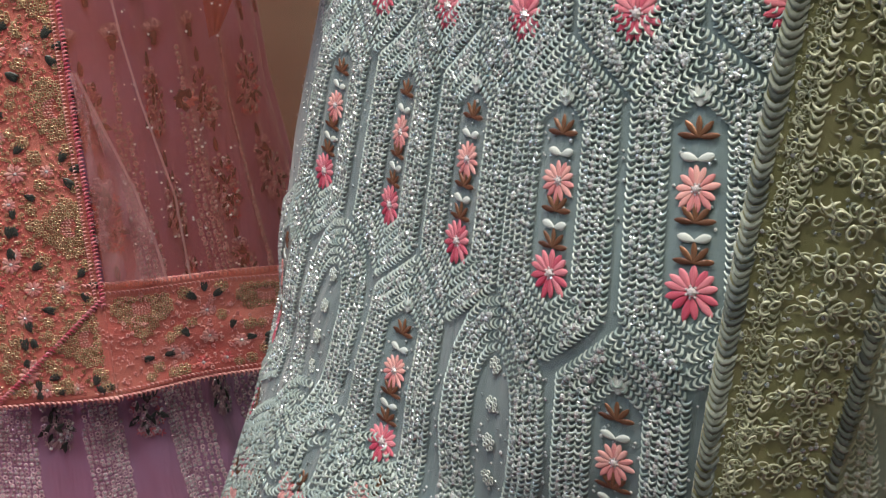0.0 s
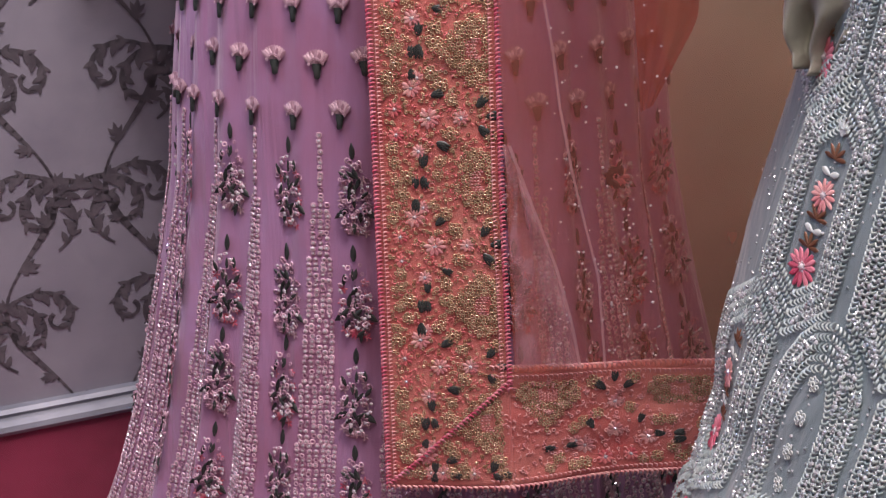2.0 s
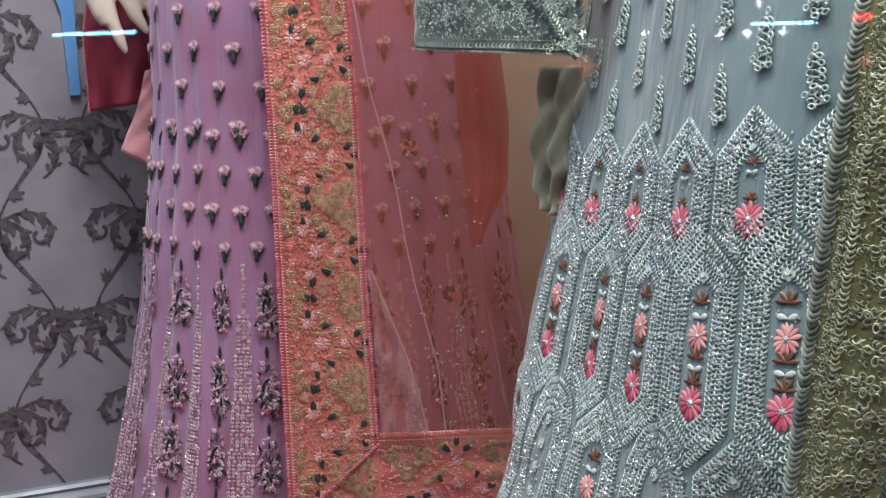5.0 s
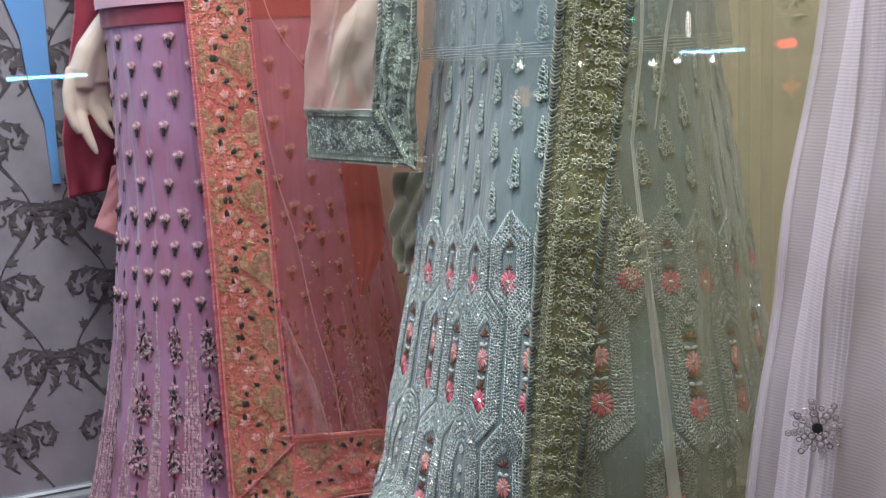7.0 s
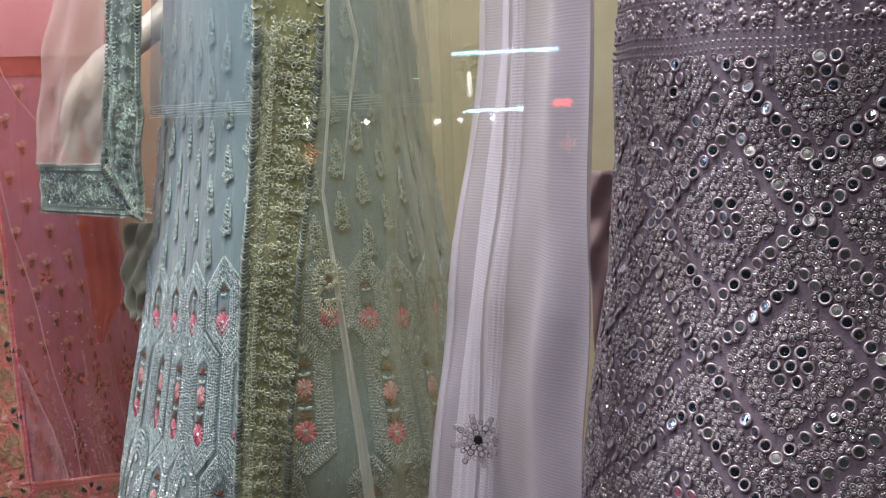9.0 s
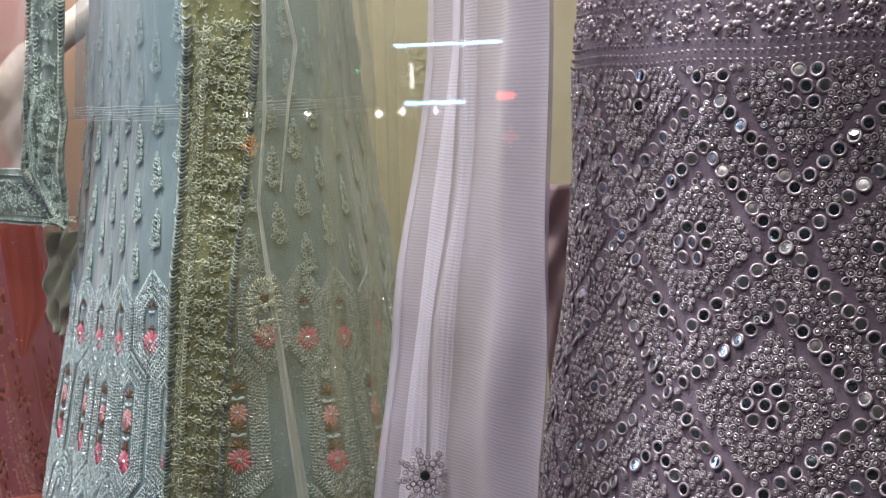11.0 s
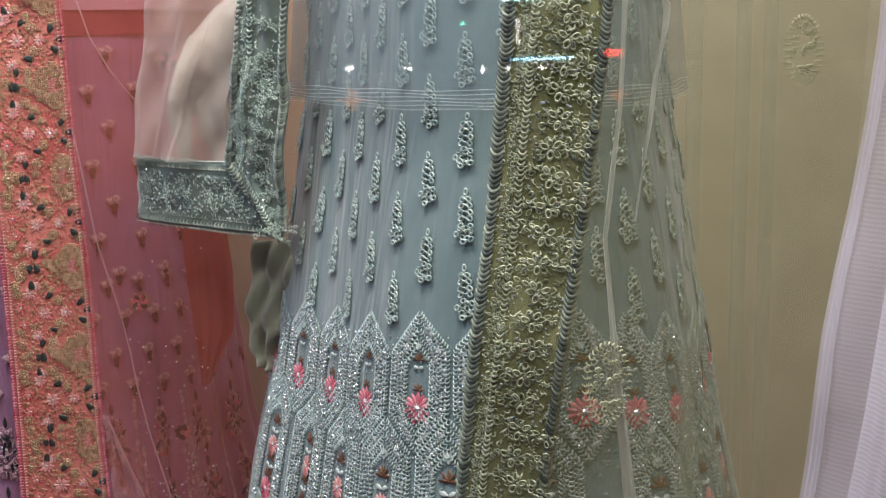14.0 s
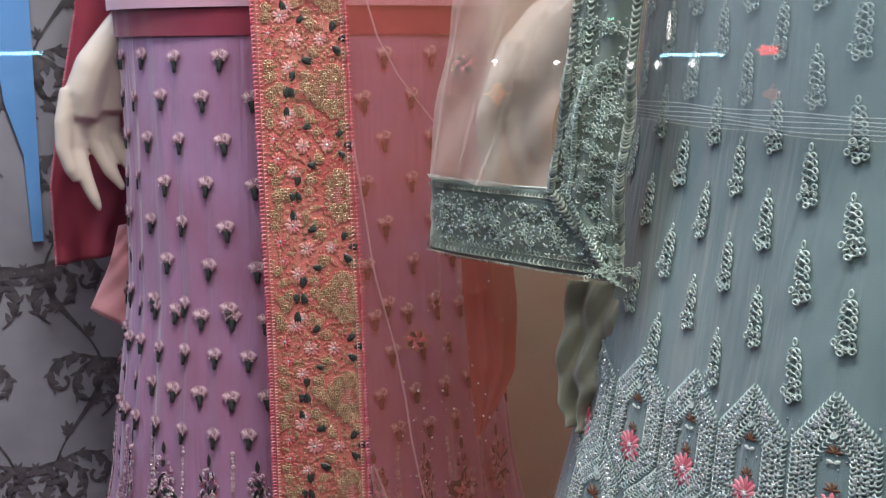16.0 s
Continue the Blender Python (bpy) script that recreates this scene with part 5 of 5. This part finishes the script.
# ---- plum dress with mirrors ----
PUR = Skirt((0.8625, -0.625), [(0.01, 0.36), (0.4, 0.285), (0.53, 0.266), (0.62, 0.254), (0.72, 0.236), (0.82, 0.227), (0.9, 0.226), (1.3, 0.17)], 0.0008, 12, back=0.9)
pur = thing("embroidered_dress", (0.8625, -0.625, 0.0), "plum dress covered with rings, gems and round mirrors", "dress")
part("skirt", PUR.sheet("skirt", 0.01, 1.3, nth=200), PLUM, pur)
MIR = one(dome_shape(12, 0.12, 0.9), "mirror_disc", 0.0040, None, True)
RIM = one(ring_shape(14, 5, 0.2), "rim", 0.0053)
ZC, HW, HH = 0.777, 16.6, 0.1025


def cell_place(a, b):
    """The angle and height of a place in the lattice; diamonds sit where a and b are whole and their sum is even."""
    z = ZC + HH * b
    return -53.4 + 27 * (z - ZC) + HW * a, z


def from_diamond(th, z):
    """How far a place lies from the nearest diamond's middle: 1 at its edge."""
    a, b = (th + 53.4 - 27 * (z - ZC)) / HW, (z - ZC) / HH
    return min(abs(a - i) / 0.80 + abs(b - j) / 0.513 for i in (math.floor(a), math.floor(a) + 1) for j in (math.floor(b), math.floor(b) + 1) if (i + j) % 2 == 0)


def mirror(th, z, k):
    m = PUR.put(th, z, 1.0, 0.001)
    tilt = Matrix.Rotation(rng.uniform(-0.38, 0.38), 4, "X") @ Matrix.Rotation(rng.uniform(-0.38, 0.38), 4, "Y")
    ob = part("mirror_disc", MIR, MIRROR_KIND[k % 3], pur, "", np.array(Matrix(m.tolist()) @ tilt))
    part("rim", RIM, SILVER_GREY, ob)


def plain_mirror(name, colour, rough):
    m, nt, b = material(name)
    inf = nt.nodes.new("ShaderNodeObjectInfo")
    nt.links.new(ramp(nt, inf.outputs["Random"], [(0.0, tuple(c * 0.55 for c in colour)), (1.0, colour)]), b.inputs["Base Color"])
    b.inputs["Metallic"].default_value, b.inputs["Roughness"].default_value = 1.0, rough
    return m


MIRROR_KIND = [plain_mirror("mirror_clear", (0.90, 0.92, 0.93), 0.04), plain_mirror("mirror_blue", (0.62, 0.76, 0.88), 0.12), plain_mirror("mirror_old", (0.92, 0.92, 0.92), 0.28)]
taken = []


def try_mirror(a, b):
    """Sets a mirror unless it lies outside the worked part or on another one."""
    th, z = cell_place(a, b)
    x = math.radians(th) * 0.24
    if -98 < th < -17 and 0.565 < z < 0.893 and all((x - c) ** 2 + (z - d) ** 2 > 0.0092 ** 2 for c, d in taken):
        taken.append((x, z))
        mirror(th, z, rng.randrange(3))


for i in range(-4, 4):
    for j in range(-3, 3):
        if (i + j) % 2:
            continue
        for sa, sb in ((1, 1), (1, -1), (-1, 1), (-1, -1)):
            for k in range(9):
                f = (k + rng.uniform(-0.05, 0.05)) / 8
                try_mirror(i + sa * 0.98 * f, j + sb * 0.628 * (1 - f))
        for k in range(7):
            a, d = 2 * math.pi * k / 6, 0.0 if k == 6 else 0.0118
            try_mirror(i + math.degrees(d * math.cos(a) / 0.236) / HW, j + d * math.sin(a) / HH)
RING_THIN = ring_shape(10, 4, 0.2)
rings, gems = Pile(), Pile()
z, row = 0.893, 0
while z > 0.46:
    r = float(np.interp(z, PUR.z, PUR.r))
    dth = math.degrees(0.0053 / r)
    th = -108.0 + (dth / 2 if row % 2 else 0)
    while th < -12:
        bare = 0.94 < from_diamond(th, z) < 1.08
        x = math.radians(th) * 0.24
        free = not bare and all((x - a) ** 2 + (z - b) ** 2 > 0.0066 ** 2 for a, b in taken)
        if free:
            jt, jz = rng.uniform(-0.3, 0.3), rng.uniform(-0.0008, 0.0008)
            pp, nn, up = PUR.basis(th + jt, z + jz, 0.0012)
            nn = nn + np.array([rng.uniform(-0.25, 0.25), rng.uniform(-0.25, 0.25), rng.uniform(-0.25, 0.25)])
            rings.add(RING_THIN, placed(pp, nn, up, rng.uniform(0.0024, 0.0031), rng.random()))
            if rng.random() < 0.95:
                gems.add(BEAD, placed(pp, nn, up, rng.uniform(0.0011, 0.0017), rng.random() * 3))
        th += dth
    z -= 0.0047
    row += 1
part("ring_work", rings.mesh("ring_work"), SILVER_GREY, pur, "close rows of plum silver rings")["kind"] = "stuff"
part("gem_work", gems.mesh("gem_work", True), CRYSTAL, pur, "small clear gems")["kind"] = "stuff"


def plum_chain(path, s, pile):
    pts = [PUR.at(th, z, 0.001) for th, z in path]
    for a in range(len(path) - 1):
        n = max(1, int(np.linalg.norm(pts[a + 1] - pts[a]) / 0.0042))
        for k in range(n):
            f = (k + 0.5) / n
            p, nn, up = PUR.basis(path[a][0] + (path[a + 1][0] - path[a][0]) * f, path[a][1] + (path[a + 1][1] - path[a][1]) * f, 0.001)
            pile.add(STITCH, placed(p, nn, pts[a + 1] - pts[a], s * 0.8, 0.3, s * 1.3))


pile, rings = Pile(), Pile()
for z in (0.898, 0.904, 0.911, 0.938, 0.966, 0.975, 1.004):
    plum_chain([(-110 + 4 * k, z + 0.0008 * math.sin(k)) for k in range(26)], 0.0021, pile)
for z0, z1 in ((0.911, 0.938), (0.938, 0.966), (0.975, 1.004)):
    plum_chain([(-110 + 3.4 * k, z0 + 0.002 if k % 2 else z1 - 0.002) for k in range(30)], 0.002, pile)
    for k in range(260):
        rings.add(RING if k % 2 else BEAD, PUR.put(rng.uniform(-108, -12), rng.uniform(z0 + 0.003, z1 - 0.003), rng.uniform(0.0017, 0.0028), 0.0012, rng.random()))
part("waist_chain", pile.mesh("waist_chain"), THREAD_PLUM := varied("plum_thread", (0.24, 0.19, 0.22), (0.52, 0.44, 0.48), 0.35, 0.2), pur, "zigzag chain rows of the waist band")
part("waist_rings", rings.mesh("waist_rings"), SILVER_GREY, pur, "rings of the waist band")["kind"] = "stuff"
